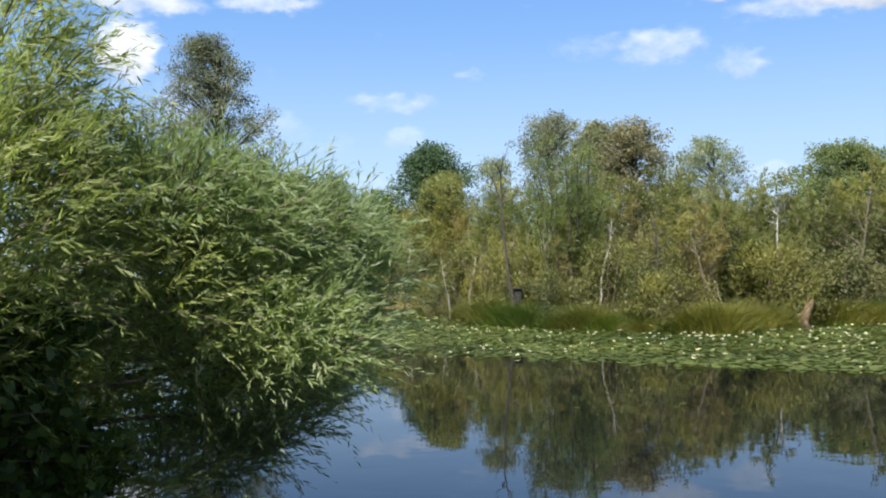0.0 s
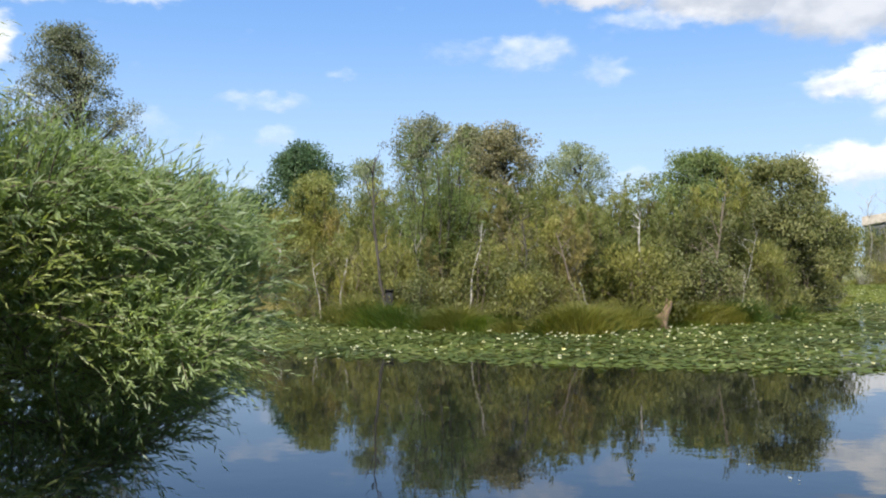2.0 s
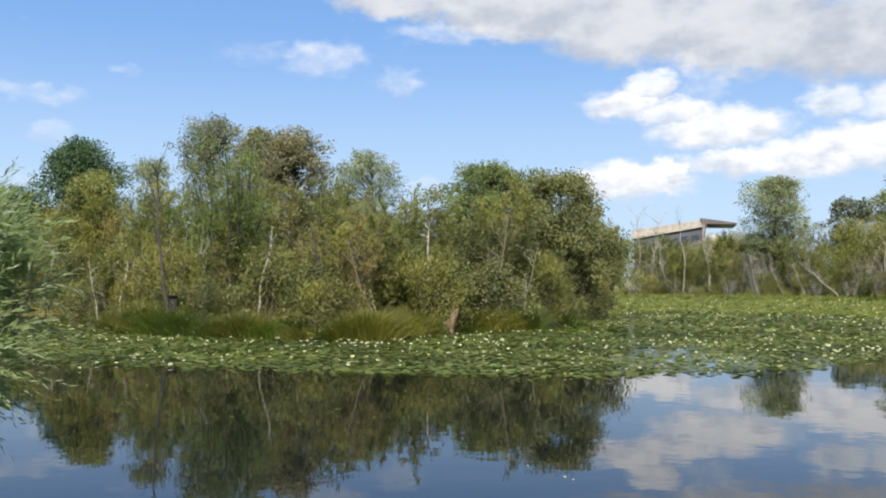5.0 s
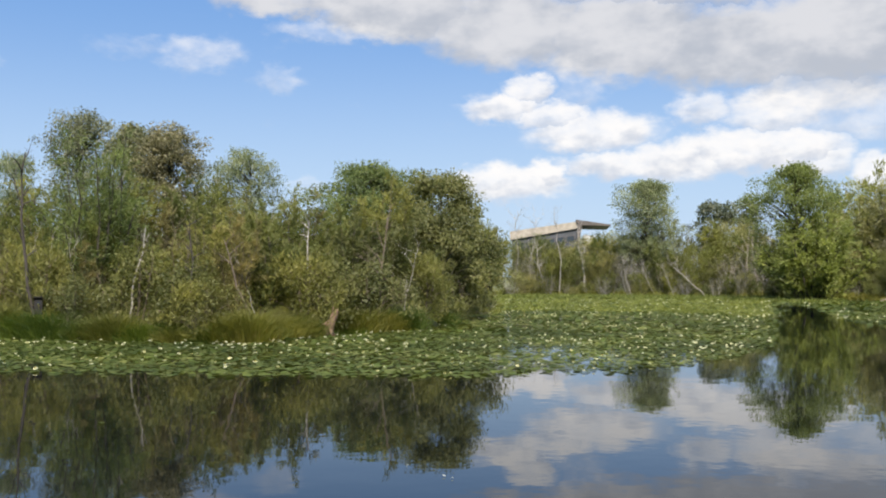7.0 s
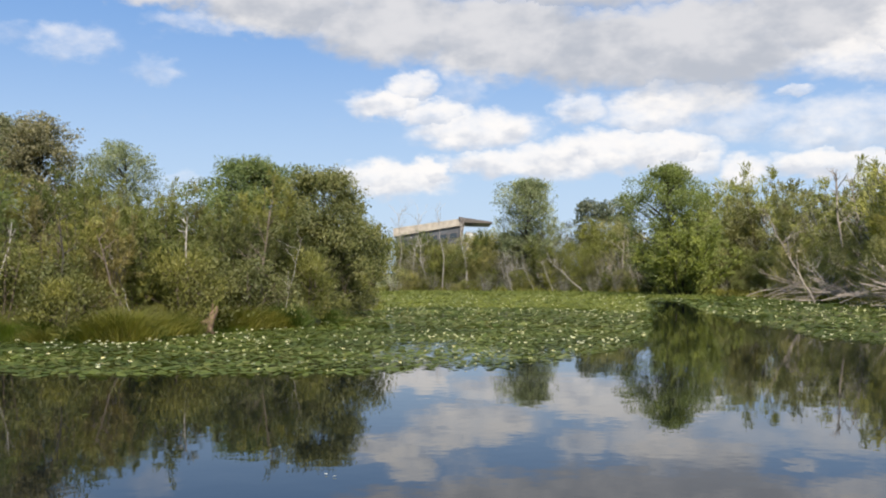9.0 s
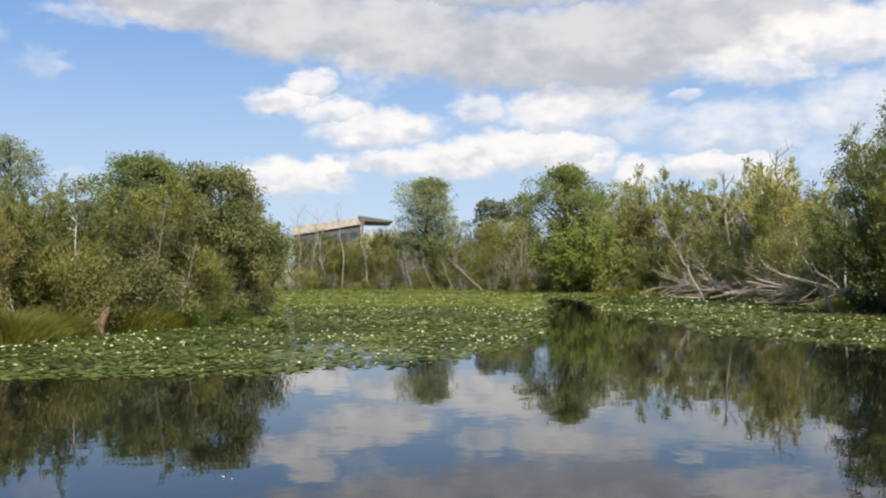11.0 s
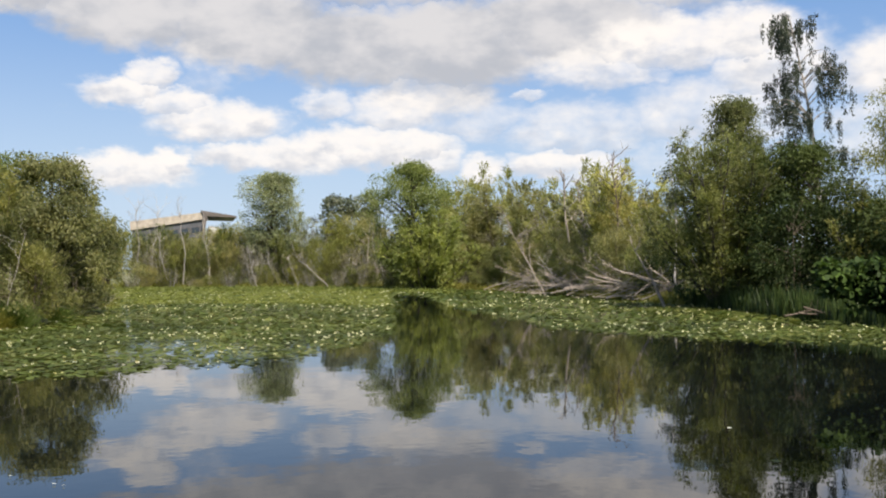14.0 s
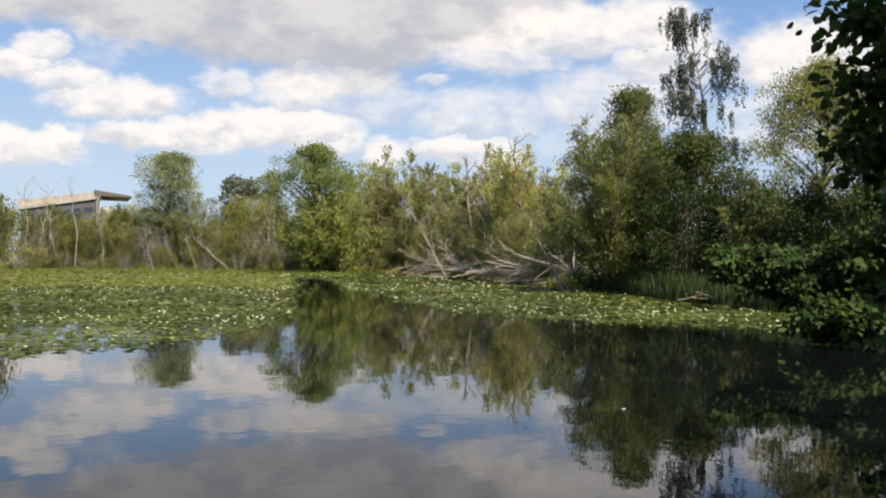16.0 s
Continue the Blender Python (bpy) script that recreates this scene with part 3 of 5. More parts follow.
# ---- willows over the near water ----
def willow(name, seed, blobs, sprigs, per, leaf, mats, spray=0.75, stems=6, root=(0, 0, 0), shoots=()):
    """A shrub of long arching sprays with narrow leaves. blobs: x, y, z, radius, height of the leafy masses."""
    rng = np.random.default_rng(seed)
    foot = new(name)
    foot.matrix_basis = Matrix.Translation(root)
    B = np.array(blobs, float)
    w = B[:, 3] ** 2 * B[:, 4]
    i = rng.choice(len(B), sprigs, p=w / w.sum())
    o = unit(rng.normal(size=(sprigs, 3))) * rng.uniform(0.25, 1.0, sprigs)[:, None] ** 0.5
    base = B[i, :3] + o * np.stack([B[i, 3], B[i, 3], B[i, 4]], 1)
    d = unit(o * np.array([0.8, 0.8, 0.5]) + np.array([0.2, 0.05, 0.75]) + rng.normal(size=o.shape) * 0.36)   # the wind bends the sprays one way
    L = spray * rng.uniform(0.5, 1.25, sprigs)
    sag = rng.uniform(0.1, 0.55, sprigs)
    for j, (bx, by, bz, reach, _) in enumerate(shoots):     # single shoots that stand clear of the crown
        base[j], d[j], L[j], sag[j] = (bx, by, bz), unit(np.array([0.35, 0.0, 1.0]) + rng.normal(size=3) * 0.15), reach, 0.2
    wood = Tubes()
    order = rng.permutation(len(B))
    for s in range(stems):
        b = B[order[s % len(B)]]
        tip = b[:3] + rng.normal(size=3) * 0.3 * b[3]
        u = np.linspace(0, 1, 7)[:, None]
        a = rng.normal(size=3) * np.array([0.25, 0.25, 0])
        mid = (a + tip) / 2 + np.array([0, 0, 0.5])
        P = (1 - u) ** 2 * a + 2 * u * (1 - u) * mid + u * u * tip
        P[0, 2] -= 0.3
        wood.add(P, rng.uniform(0.035, 0.07) * np.linspace(1, 0.25, 7), 6)
    step = max(1, sprigs // 900)
    for j in range(0, sprigs, step):
        u = np.linspace(0, 1, 4)[:, None]
        P = base[j] + d[j] * L[j] * u + np.array([0, 0, -1]) * sag[j] * L[j] * u * u
        wood.add(P, 0.006 * np.linspace(1, 0.3, 4), 3)
    wood.make("trunk", mats[1], foot)
    u = np.tile(np.linspace(0.08, 1.0, per), sprigs)
    k = np.repeat(np.arange(sprigs), per)
    down = np.array([0, 0, -1.0])
    p = base[k] + d[k] * (L[k] * u)[:, None] + down * (sag[k] * L[k] * u * u)[:, None]
    tang = unit(d[k] + down * (2 * sag[k] * u)[:, None])
    side = unit(np.cross(tang, rng.normal(size=tang.shape)))
    v = unit(tang * 1.0 + side * 0.55 + np.array([0.12, 0.03, -0.05]))
    nn = unit(rng.normal(size=v.shape) * 0.55 + SUNWARD)
    ln = leaf[0] * rng.uniform(0.6, 1.25, len(k)) * (1.1 - 0.4 * u)
    keep = p[:, 2] + root[2] > 0.05
    V, F = blades(p[keep], v[keep], nn[keep], ln[keep], ln[keep] * leaf[1])
    V[:, 2] = np.maximum(V[:, 2], 0.015 - root[2])
    mesh_object("crown", V, [F], mats[0], foot)
    return foot


def cluster(root, rows):
    """Leafy masses given by direction, distance, height, radius and half height, as seen from the bank, about a root."""
    out = []
    for a, d, z, r, h in rows:
        p = at(a, d)
        out.append((p.x - root[0], p.y - root[1], z - root[2], r, h))
    return out


LEAFY = (0.10, 0.15)
r1 = at(-41, 6.6, 0.15)
w1 = willow("willow_shrub", 11, cluster(r1, [(-26.5, 6.5, 3.1, 0.75, 0.9), (-22.0, 6.8, 2.9, 0.3, 0.5), (-29, 6.0, 2.1, 1.0, 1.0), (-21, 6.8, 2.25, 0.65, 0.6),
            (-22, 7.2, 1.2, 0.7, 0.5), (-26.5, 7.0, 1.0, 0.8, 0.5), (-17.5, 6.6, 1.7, 0.6, 0.5), (-18, 7.6, 0.9, 0.6, 0.35), (-19, 6.9, 0.3, 0.6, 0.2), (-23, 6.7, 0.35, 0.6, 0.25)]), 5200, 13, LEAFY, (WILLOW, TWIG), 0.46, 9, r1,
            cluster(r1, [(-24.5 + 0.9 * k, 6.6, 3.7 - 0.16 * k, 0.42, 0) for k in range(9)]))
tagged(w1, "tall green willow shrub leaning over the pond", "shrub", "willows over the pond")
r2 = at(-40, 7.6, 0.15)
w2 = willow("willow_shrub", 12, cluster(r2, [(-16.5, 6.7, 2.2, 0.6, 0.45), (-12.6, 6.9, 2.1, 0.5, 0.42), (-9.2, 7.2, 2.05, 0.42, 0.42), (-6.4, 7.6, 1.92, 0.36, 0.42), (-4.3, 7.8, 1.7, 0.24, 0.36),
            (-13, 6.9, 1.4, 0.6, 0.45), (-8.9, 6.9, 1.3, 0.48, 0.4), (-6.1, 7.7, 1.35, 0.25, 0.3), (-7.6, 8.0, 0.85, 0.25, 0.28), (-11.5, 7.4, 0.7, 0.5, 0.3), (-15, 7.4, 0.45, 0.55, 0.25)]),
            5000, 13, LEAFY, (WILLOW_GREY, TWIG), 0.46, 9, r2,
            cluster(r2, [(-18.2 + 1.15 * k, 7.0, 2.45 - 0.055 * k + 0.08 * (k % 3), 0.34 + 0.08 * (k % 2), 0) for k in range(14)]))
tagged(w2, "willow shrub with silvery wind-turned leaves over the pond", "shrub", "willows over the pond")
# broad-leaved bramble before the willow
r4 = at(-40, 5.6, 0.15)
bram = new("bramble_bush")
bram.matrix_basis = Matrix.Translation(r4)
rng = np.random.default_rng(21)
B = np.array(cluster(r4, [(-25.5, 5.8, 1.55, 0.35, 0.22), (-23.2, 5.9, 1.45, 0.25, 0.2), (-25.5, 6.0, 1.1, 0.45, 0.3), (-29, 5.6, 1.2, 0.6, 0.5), (-23.5, 6.5, 0.8, 0.4, 0.25), (-27, 6.4, 0.6, 0.6, 0.3), (-33, 5.5, 0.9, 0.7, 0.6), (-23.2, 6.4, 0.5, 0.45, 0.22), (-20.8, 6.7, 0.6, 0.35, 0.22), (-26.5, 6.2, 0.4, 0.5, 0.25)]))
C = B[rng.integers(len(B), size=400)]
C = C[:, :3] + unit(rng.normal(size=(400, 3))) * rng.uniform(0.3, 1, (400, 1)) * np.stack([C[:, 3], C[:, 3], C[:, 4]], 1)
canes = Tubes()
for c in C[::5]:
    u = np.linspace(0, 1, 5)[:, None]
    canes.add((1 - u) ** 2 * np.array([0, 0, -0.2]) + 2 * u * (1 - u) * (c * 0.5 + np.array([0, 0, 0.6])) + u * u * c, 0.012 * np.linspace(1, 0.4, 5), 4)
canes.make("stem", TWIG, bram)
Vb, Fb = foliage(rng, C, rng.uniform(0.08, 0.17, 400), 15, (0.085, 0.8), 0.1, 0.7, 1.2)
Vb[:, 2] = np.maximum(Vb[:, 2], -0.05)
mesh_object("leaves", Vb, [Fb], BRAMBLE, bram)
tagged(bram, "bramble bush with broad yellow-green leaves by the water", "shrub")

# ---- tall trees behind ----
TREES = [
    # name, label, azimuth, distance, top height, spread, low, profile, clumps, per, clump, leaf, droop, mats, trunk
    ("poplar_tree", "tall grey-green poplar with an open crown", -13.9, 60, 16.3, 4.9, 0.40, "spire", 400, 58, 0.46, (0.15, 0.6), 0.2, (POPLAR, BARK), 0.26),
    ("broadleaf_tree", "rounded grey-green tree behind the willows", -11.6, 57, 9.0, 2.3, 0.2, "round", 60, 80, 0.7, (0.25, 0.5), 0.2, (POPLAR, BARK), 0.16),
    ("broadleaf_tree", "dark green tree behind the willows", -6.6, 100, 12.0, 4.2, 0.1, "dome", 80, 80, 1.1, (0.4, 0.5), 0.2, (DEEP, BARK), 0.2),
    ("broadleaf_tree", "dark green tree behind the willows", -9.3, 95, 11.6, 3.6, 0.1, "dome", 70, 80, 1.1, (0.4, 0.5), 0.2, (DEEP, BARK), 0.2),
    ("broadleaf_tree", "dark green tree behind the willows", -4.0, 105, 10.4, 3.2, 0.1, "dome", 60, 80, 1.0, (0.4, 0.5), 0.2, (DEEP, BARK), 0.2),
    ("maple_tree", "dense dark green round-headed tree", -0.7, 100, 14.8, 4.4, 0.15, "dome", 260, 110, 1.1, (0.3, 0.6), 0.2, (DEEP, BARK), 0.22),
    ("birch_tree", "olive birch with a conical crown", 0.3, 46, 6.4, 2.0, 0.05, "dome", 140, 90, 0.42, (0.15, 0.45), 0.6, (GREEN, BARK), 0.08),
    ("birch_tree", "pale thin birch with hanging twigs", 3.1, 41, 6.6, 1.25, 0.15, "dome", 300, 22, 0.3, (0.13, 0.35), 2.2, (PALE, WHITE_BARK), 0.06),
    ("willow_tree", "bright olive-green willow standing on the islet", 7.6, 34.4, 7.0, 2.0, 0.2, "dome", 200, 100, 0.36, (0.16, 0.18), -0.5, (LIME, BARK), 0.09),
    ("poplar_tree", "grey-green poplar with an open leafy top", 6.6, 55, 10.6, 2.5, 0.1, "dome", 290, 50, 0.4, (0.15, 0.55), 0.2, (POPLAR, BARK), 0.15),
    ("poplar_tree", "grey-brown poplar with a ragged crown", 9.3, 54, 9.9, 2.0, 0.1, "dome", 260, 60, 0.4, (0.15, 0.55), 0.2, (POPLAR, BARK), 0.15),
    ("browning_tree", "tree with drying brown and silver leaves", 11.5, 52, 9.6, 2.5, 0.1, "dome", 380, 60, 0.4, (0.15, 0.55), 0.3, (BROWN, BARK), 0.14),
    ("poplar_tree", "pale silver-green poplar with a thin crown", 15.6, 62, 9.8, 3.2, 0.05, "dome", 400, 45, 0.42, (0.14, 0.5), 0.2, (PALE, BARK), 0.14),
    ("oak_tree", "broad dark green round-topped oak", 23.2, 58, 8.5, 4.7, 0.05, "dome", 420, 95, 0.55, (0.16, 0.6), 0.15, (OAK, BARK), 0.24),
    ("alder_tree", "grey-green alder at the end of the islet", 27.3, 42, 6.2, 2.6, 0.04, "dome", 280, 100, 0.45, (0.15, 0.45), 0.5, (SHADE, BARK), 0.11),
    ("poplar_tree", "grey-green tree on the far bank", 39.7, 108, 12.4, 3.6, 0.15, "round", 460, 48, 0.55, (0.26, 0.34), -0.4, (PALE, BARK), 0.2),
    ("broadleaf_tree", "small dark tree beyond the far bank", 43.3, 140, 12.6, 2.9, 0.3, "round", 50, 70, 0.9, (0.5, 0.5), 0.2, (POPLAR, BARK), 0.2),
    ("broadleaf_tree", "small dark tree beyond the far bank", 45.4, 140, 12.8, 1.7, 0.5, "round", 30, 60, 0.8, (0.5, 0.5), 0.2, (POPLAR, BARK), 0.18),
    ("broadleaf_tree", "tall green tree with a pointed top on the bank", 48.0, 86, 12.0, 3.9, 0.12, "round", 500, 46, 0.55, (0.24, 0.4), -0.3, (LIME, BARK), 0.2),
    ("willow_tree", "broad green willow hanging over the bank", 48.9, 84, 7.6, 4.3, 0.02, "dome", 190, 70, 0.7, (0.4, 0.24), -0.3, (LIME, BARK), 0.2),
    ("willow_tree", "yellow-green willow on the far bank", 51.6, 92, 8.9, 3.2, 0.05, "dome", 120, 80, 0.7, (0.42, 0.17), -0.8, (HAZEL, BARK), 0.16),
    ("willow_tree", "bright green rounded willow on the bank", 66.4, 46, 8.1, 3.2, 0.0, "cone", 380, 110, 0.48, (0.22, 0.2), -0.5, (GREEN, BARK), 0.14),
    ("broadleaf_tree", "dark green tree behind the rounded willow", 67.0, 55, 11.1, 2.3, 0.3, "dome", 200, 100, 0.55, (0.16, 0.5), 0.5, (SHADE, BARK), 0.16),
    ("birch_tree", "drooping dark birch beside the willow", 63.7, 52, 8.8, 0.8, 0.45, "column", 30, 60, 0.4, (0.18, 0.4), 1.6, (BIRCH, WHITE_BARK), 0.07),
    ("broadleaf_tree", "dense tree under the weeping birch, leaves darkened for shade", 70.6, 45, 7.2, 2.9, 0.0, "dome", 300, 80, 0.45, (0.16, 0.5), 0.4, (GLOOM, BARK), 0.14),
    ("broadleaf_tree", "tall grey-green tree beside the alder", 77.2, 42, 9.8, 3.0, 0.05, "dome", 380, 90, 0.5, (0.15, 0.35), 0.9, (GREEN, BARK), 0.14),
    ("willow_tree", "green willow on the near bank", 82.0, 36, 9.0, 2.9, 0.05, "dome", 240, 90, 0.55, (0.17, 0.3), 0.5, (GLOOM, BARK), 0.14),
    ("willow_tree", "yellow-green willow between the trees", 73.6, 40, 4.8, 1.3, 0.05, "dome", 90, 90, 0.45, (0.15, 0.35), 0.5, (OLIVE, BARK), 0.1),
    ("willow_tree", "olive willow between the islet and the far bank", 30.3, 112, 7.8, 3.2, 0.02, "dome", 120, 70, 0.7, (0.42, 0.2), -0.6, (HAZEL, BARK), 0.14),
    ("willow_tree", "green willow between the islet and the far bank", 29.2, 104, 8.6, 3.0, 0.02, "dome", 120, 70, 0.7, (0.42, 0.2), -0.6, (GREEN, BARK), 0.14),
]
for i, (nm, lab, a, d, h, sp, low, prof, cl, per, cr, lf, dr, mats, tr) in enumerate(TREES):
    if nm == "willow_tree":
        n_st = max(12, int(cl / 9))
        ob = wands(nm, 100 + i, h, sp, n_st, 34, int(cl * per * 1.25 / (n_st * 34)), lf, mats, 0.12, 0.25, tr * 0.8, 0, False, 1.0, 0.45)
    else:
        ob = grow(nm, 100 + i, h, sp, low, prof, 1, cl, per, cr, lf, dr, mats, tr)
    put(ob, a, d)
    tagged(ob, lab, "tree")


# weeping birch: an arching top with long hanging clusters
def weeping_birch(seed, height):
    rng = np.random.default_rng(seed)
    foot = new("weeping_birch")
    wood = Tubes()
    u = np.linspace(0, 1, 9)
    P = np.stack([0.5 * np.sin(u * 3.3) - 1.0 * u, 0.1 * np.sin(u * 5), height * 0.97 * u], 1)
    P[0, 2] = -0.15
    wood.add(P, 0.16 * (1 - 0.9 * u), 7)
    C, rad = [], []
    for k in range(46):
        f = rng.uniform(0.33, 1.0)
        b = np.array([np.interp(f, u, P[:, j]) for j in range(3)])
        a = rng.uniform(0, 6.28)
        reach = (3.0 * (1.02 - f) ** 0.7 + 0.8) * rng.uniform(0.55, 1.0)
        tip = b + np.array([math.cos(a) * reach, math.sin(a) * reach, reach * 0.25])
        w = np.linspace(0, 1, 5)[:, None]
        mid = (b + tip) / 2 + np.array([0, 0, 0.5 * reach])
        Q = (1 - w) ** 2 * b + 2 * w * (1 - w) * mid + w * w * tip
        wood.add(Q, 0.035 * np.linspace(1, 0.25, 5), 4)
        for _ in range(6):
            s = Q[rng.integers(2, 5)] + rng.normal(size=3) * 0.15
            hang = rng.uniform(0.6, 1.5)
            m = int(hang / 0.16)
            for q in range(m):
                C.append(s - np.array([0, 0, q * 0.16]) + rng.normal(size=3) * 0.04)
                rad.append(0.13 * (1 - 0.5 * q / m))
    wood.make("trunk", WHITE_BARK, foot)
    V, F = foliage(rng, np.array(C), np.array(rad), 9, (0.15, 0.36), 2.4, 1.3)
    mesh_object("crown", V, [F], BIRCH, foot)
    return foot


birch = put(weeping_birch(7, 13.9), 71.3, 48, turn=-71)
tagged(birch, "tall weeping birch with dark hanging leaves", "tree")

# ---- shrubs of the islet and the banks: a few grown shapes, repeated ----
def shrub_set(name, label, mats, seeds, height, spread, leaf, clump, clumps, per, droop=0.4, group="", bare=6, stems=4, profile="vase", low=0.12, flat=1.25):
    out = []
    for s in seeds:
        if profile == "vase" and (group != "far bank thicket" or s % 2):
            ob = wands(name, s, height, spread, 11, clumps // 4, per // 2, leaf, mats, 0.12, 0.1, 0.006 * height + 0.004, bare // 3)
        else:
            ob = grow(name, s, height, spread, low, profile, stems, clumps, per, clump, leaf, droop, mats, 0.045, (0, 0), bare, flat)
        out.append(tagged(ob, label, "shrub", group))
    return out


def scatter(kinds, places, seed):
    rng = np.random.default_rng(seed)
    used = set()
    for k, (a, d, h) in enumerate(places):
        ob, base_h = kinds[k % len(kinds)]
        if id(ob) not in used:
            used.add(id(ob))
            put(ob, a, d, turn=rng.uniform(0, 360), size=h / base_h, tall=rng.uniform(0.95, 1.1))
        else:
            again(ob, a, d, rng.uniform(0, 360), h / base_h, rng.uniform(0.92, 1.1))


olive = shrub_set("willow_shrub", "thin olive willow shrub with bare twigs on the islet", (OLIVE, TWIG), (201, 202, 203), 4.4, 1.25, (0.19, 0.15), 0.3, 95, 70, -0.9, group="islet shrubs")
dry = shrub_set("dry_shrub", "half-dry brownish shrub with many bare twigs", (RUSSET, TWIG), (211,), 3.8, 1.15, (0.17, 0.14), 0.27, 80, 60, -0.9, group="islet shrubs", bare=14)
lush = shrub_set("willow_shrub", "fresh green willow shrub on the islet", (GREEN, TWIG), (221, 222), 4.2, 1.2, (0.17, 0.2), 0.3, 90, 75, -0.6, group="islet shrubs")
low_b = shrub_set("low_shrub", "low green shrub near the waterline", (SHADE, TWIG), (231, 232), 1.8, 0.95, (0.11, 0.4), 0.25, 55, 45, group="waterline shrubs", bare=3, profile="dome", low=0.05)
low_o = shrub_set("low_shrub", "low olive shrub near the waterline", (OLIVE, TWIG), (235, 236), 1.6, 0.95, (0.15, 0.15), 0.25, 60, 55, -0.9, group="waterline shrubs", bare=5, profile="dome", low=0.05)
kinds = [(olive[0], 4.4), (lush[0], 4.2), (dry[0], 3.8), (olive[1], 4.4), (lush[1], 4.2), (olive[2], 4.4), (lush[0], 4.2)]
rng = np.random.default_rng(40)
places = []
for a in np.arange(-3.2, 28.6, 1.25):
    s = float(shore(a))
    places.append((a + rng.uniform(-0.4, 0.4), s + rng.uniform(2.5, 4.5), rng.uniform(2.6, 4.3)))
    places.append((a + rng.uniform(-0.6, 0.6), s + rng.uniform(6.0, 10), rng.uniform(3.9, 5.2) + (0.6 if a < 11 or a > 21 else 0)))
scatter(kinds, [q for q in places if q[0] < 21.5], 41)
dull = shrub_set("willow_shrub", "dull grey-green willow shrub with fine twigs on the islet", (SHADE, TWIG), (225, 226), 4.2, 1.25, (0.17, 0.2), 0.3, 100, 75, -0.5, group="islet shrubs", bare=8)
scatter([(dull[0], 4.2), (olive[1], 4.4), (dull[1], 4.2), (lush[0], 4.2)], [q for q in places if q[0] >= 21.5], 47)
places = [(a + rng.uniform(-0.3, 0.3), float(shore(a)) + rng.uniform(0.0, 2.0), rng.choice([0.45, 0.7, 1.1, 1.6, 2.3])) for a in np.arange(-2.5, 29.4, 0.62)]
places += [(a + rng.uniform(-0.2, 0.2), float(shore(a)) + rng.uniform(-0.2, 1.0), rng.uniform(1.0, 1.8)) for a in (28.2, 28.9, 29.3, 29.7, 30.0)]
scatter([(low_b[0], 1.8), (low_o[0], 1.6), (low_b[1], 1.8), (low_o[1], 1.6)], places, 42)
# a dense belt behind the islet
belt = shrub_set("thicket_shrub", "dull green thicket shrub of the marsh", (SHADE, BARK), (241, 242), 7.0, 2.6, (0.42, 0.42), 0.8, 55, 42, group="marsh thicket", bare=2, profile="dome", low=0.05)
places = [(a + rng.uniform(-0.5, 0.5), rng.uniform(60, 72), rng.uniform(4.2, 5.6)) for a in np.arange(-4, 29.6, 1.9)]
places += [(a + rng.uniform(-0.8, 0.8), rng.uniform(122, 135), rng.uniform(5.0, 6.0)) for a in np.arange(27, 60, 1.9)]
places += [(a, float(shore(a)) + rng.uniform(3, 6), rng.uniform(2.4, 3.8)) for a in np.arange(-33, -4, 2.2)]
scatter([(belt[0], 7.0), (belt[1], 7.0)], places, 43)
# far bank
far_o = shrub_set("bank_shrub", "olive willow thicket on the far bank", (HAZEL, TWIG), (251, 252), 6.5, 3.0, (0.36, 0.19), 0.62, 85, 66, -0.9, group="far bank thicket", bare=18, low=0.05)
far_g = shrub_set("bank_shrub", "green willow thicket on the far bank", (GREEN, TWIG), (261, 262), 6.5, 3.0, (0.34, 0.22), 0.62, 85, 66, -0.6, group="far bank thicket", bare=6, low=0.05)
far_y = shrub_set("bank_shrub", "sunlit yellow-green willow thicket on the bank", (YELLOW, TWIG), (271, 272), 6.5, 3.2, (0.32, 0.19), 0.6, 95, 80, -0.8, group="far bank thicket", bare=5, low=0.04)
far_d = shrub_set("dry_shrub", "pale dry thicket of twigs on the far bank", (BROWN, WHITE_BARK), (281,), 5.5, 2.4, (0.3, 0.15), 0.5, 60, 34, -0.8, group="far bank thicket", bare=44, low=0.05)
places = []
for a in np.arange(30.2, 50, 0.95):
    s = float(shore(a))
    places.append((a + rng.uniform(-0.3, 0.3), s + rng.uniform(1.5, 4), rng.uniform(3.6, 5.2)))
    lowered = 0.82 if 32.0 < a < 38.2 else 0.95
    places.append((a + rng.uniform(-0.5, 0.5), s + rng.uniform(7, 14), rng.uniform(6.6, 8.4) * lowered))
scatter([(far_o[0], 6.5), (far_g[0], 6.5), (far_d[0], 5.5), (far_o[1], 6.5), (far_d[0], 5.5), (far_g[1], 6.5), (far_d[0], 5.5)], places, 44)
places = []
for a in np.arange(30.2, 37.5, 0.8):
    places.append((a + rng.uniform(-0.3, 0.3), float(shore(a)) + rng.uniform(9, 13), rng.uniform(6.2, 6.9) if a < 33.4 else rng.uniform(5.2, 6.0)))
for a in np.arange(30.0, 50, 0.55):
    places.append((a + rng.uniform(-0.3, 0.3), float(shore(a)) + rng.uniform(-1.0, 1.6), rng.uniform(1.0, 2.9)))
scatter([(far_g[0], 6.5), (far_d[0], 5.5), (far_o[1], 6.5), (far_g[1], 6.5), (belt[0], 7.0), (far_d[0], 5.5)], places, 48)
places = []
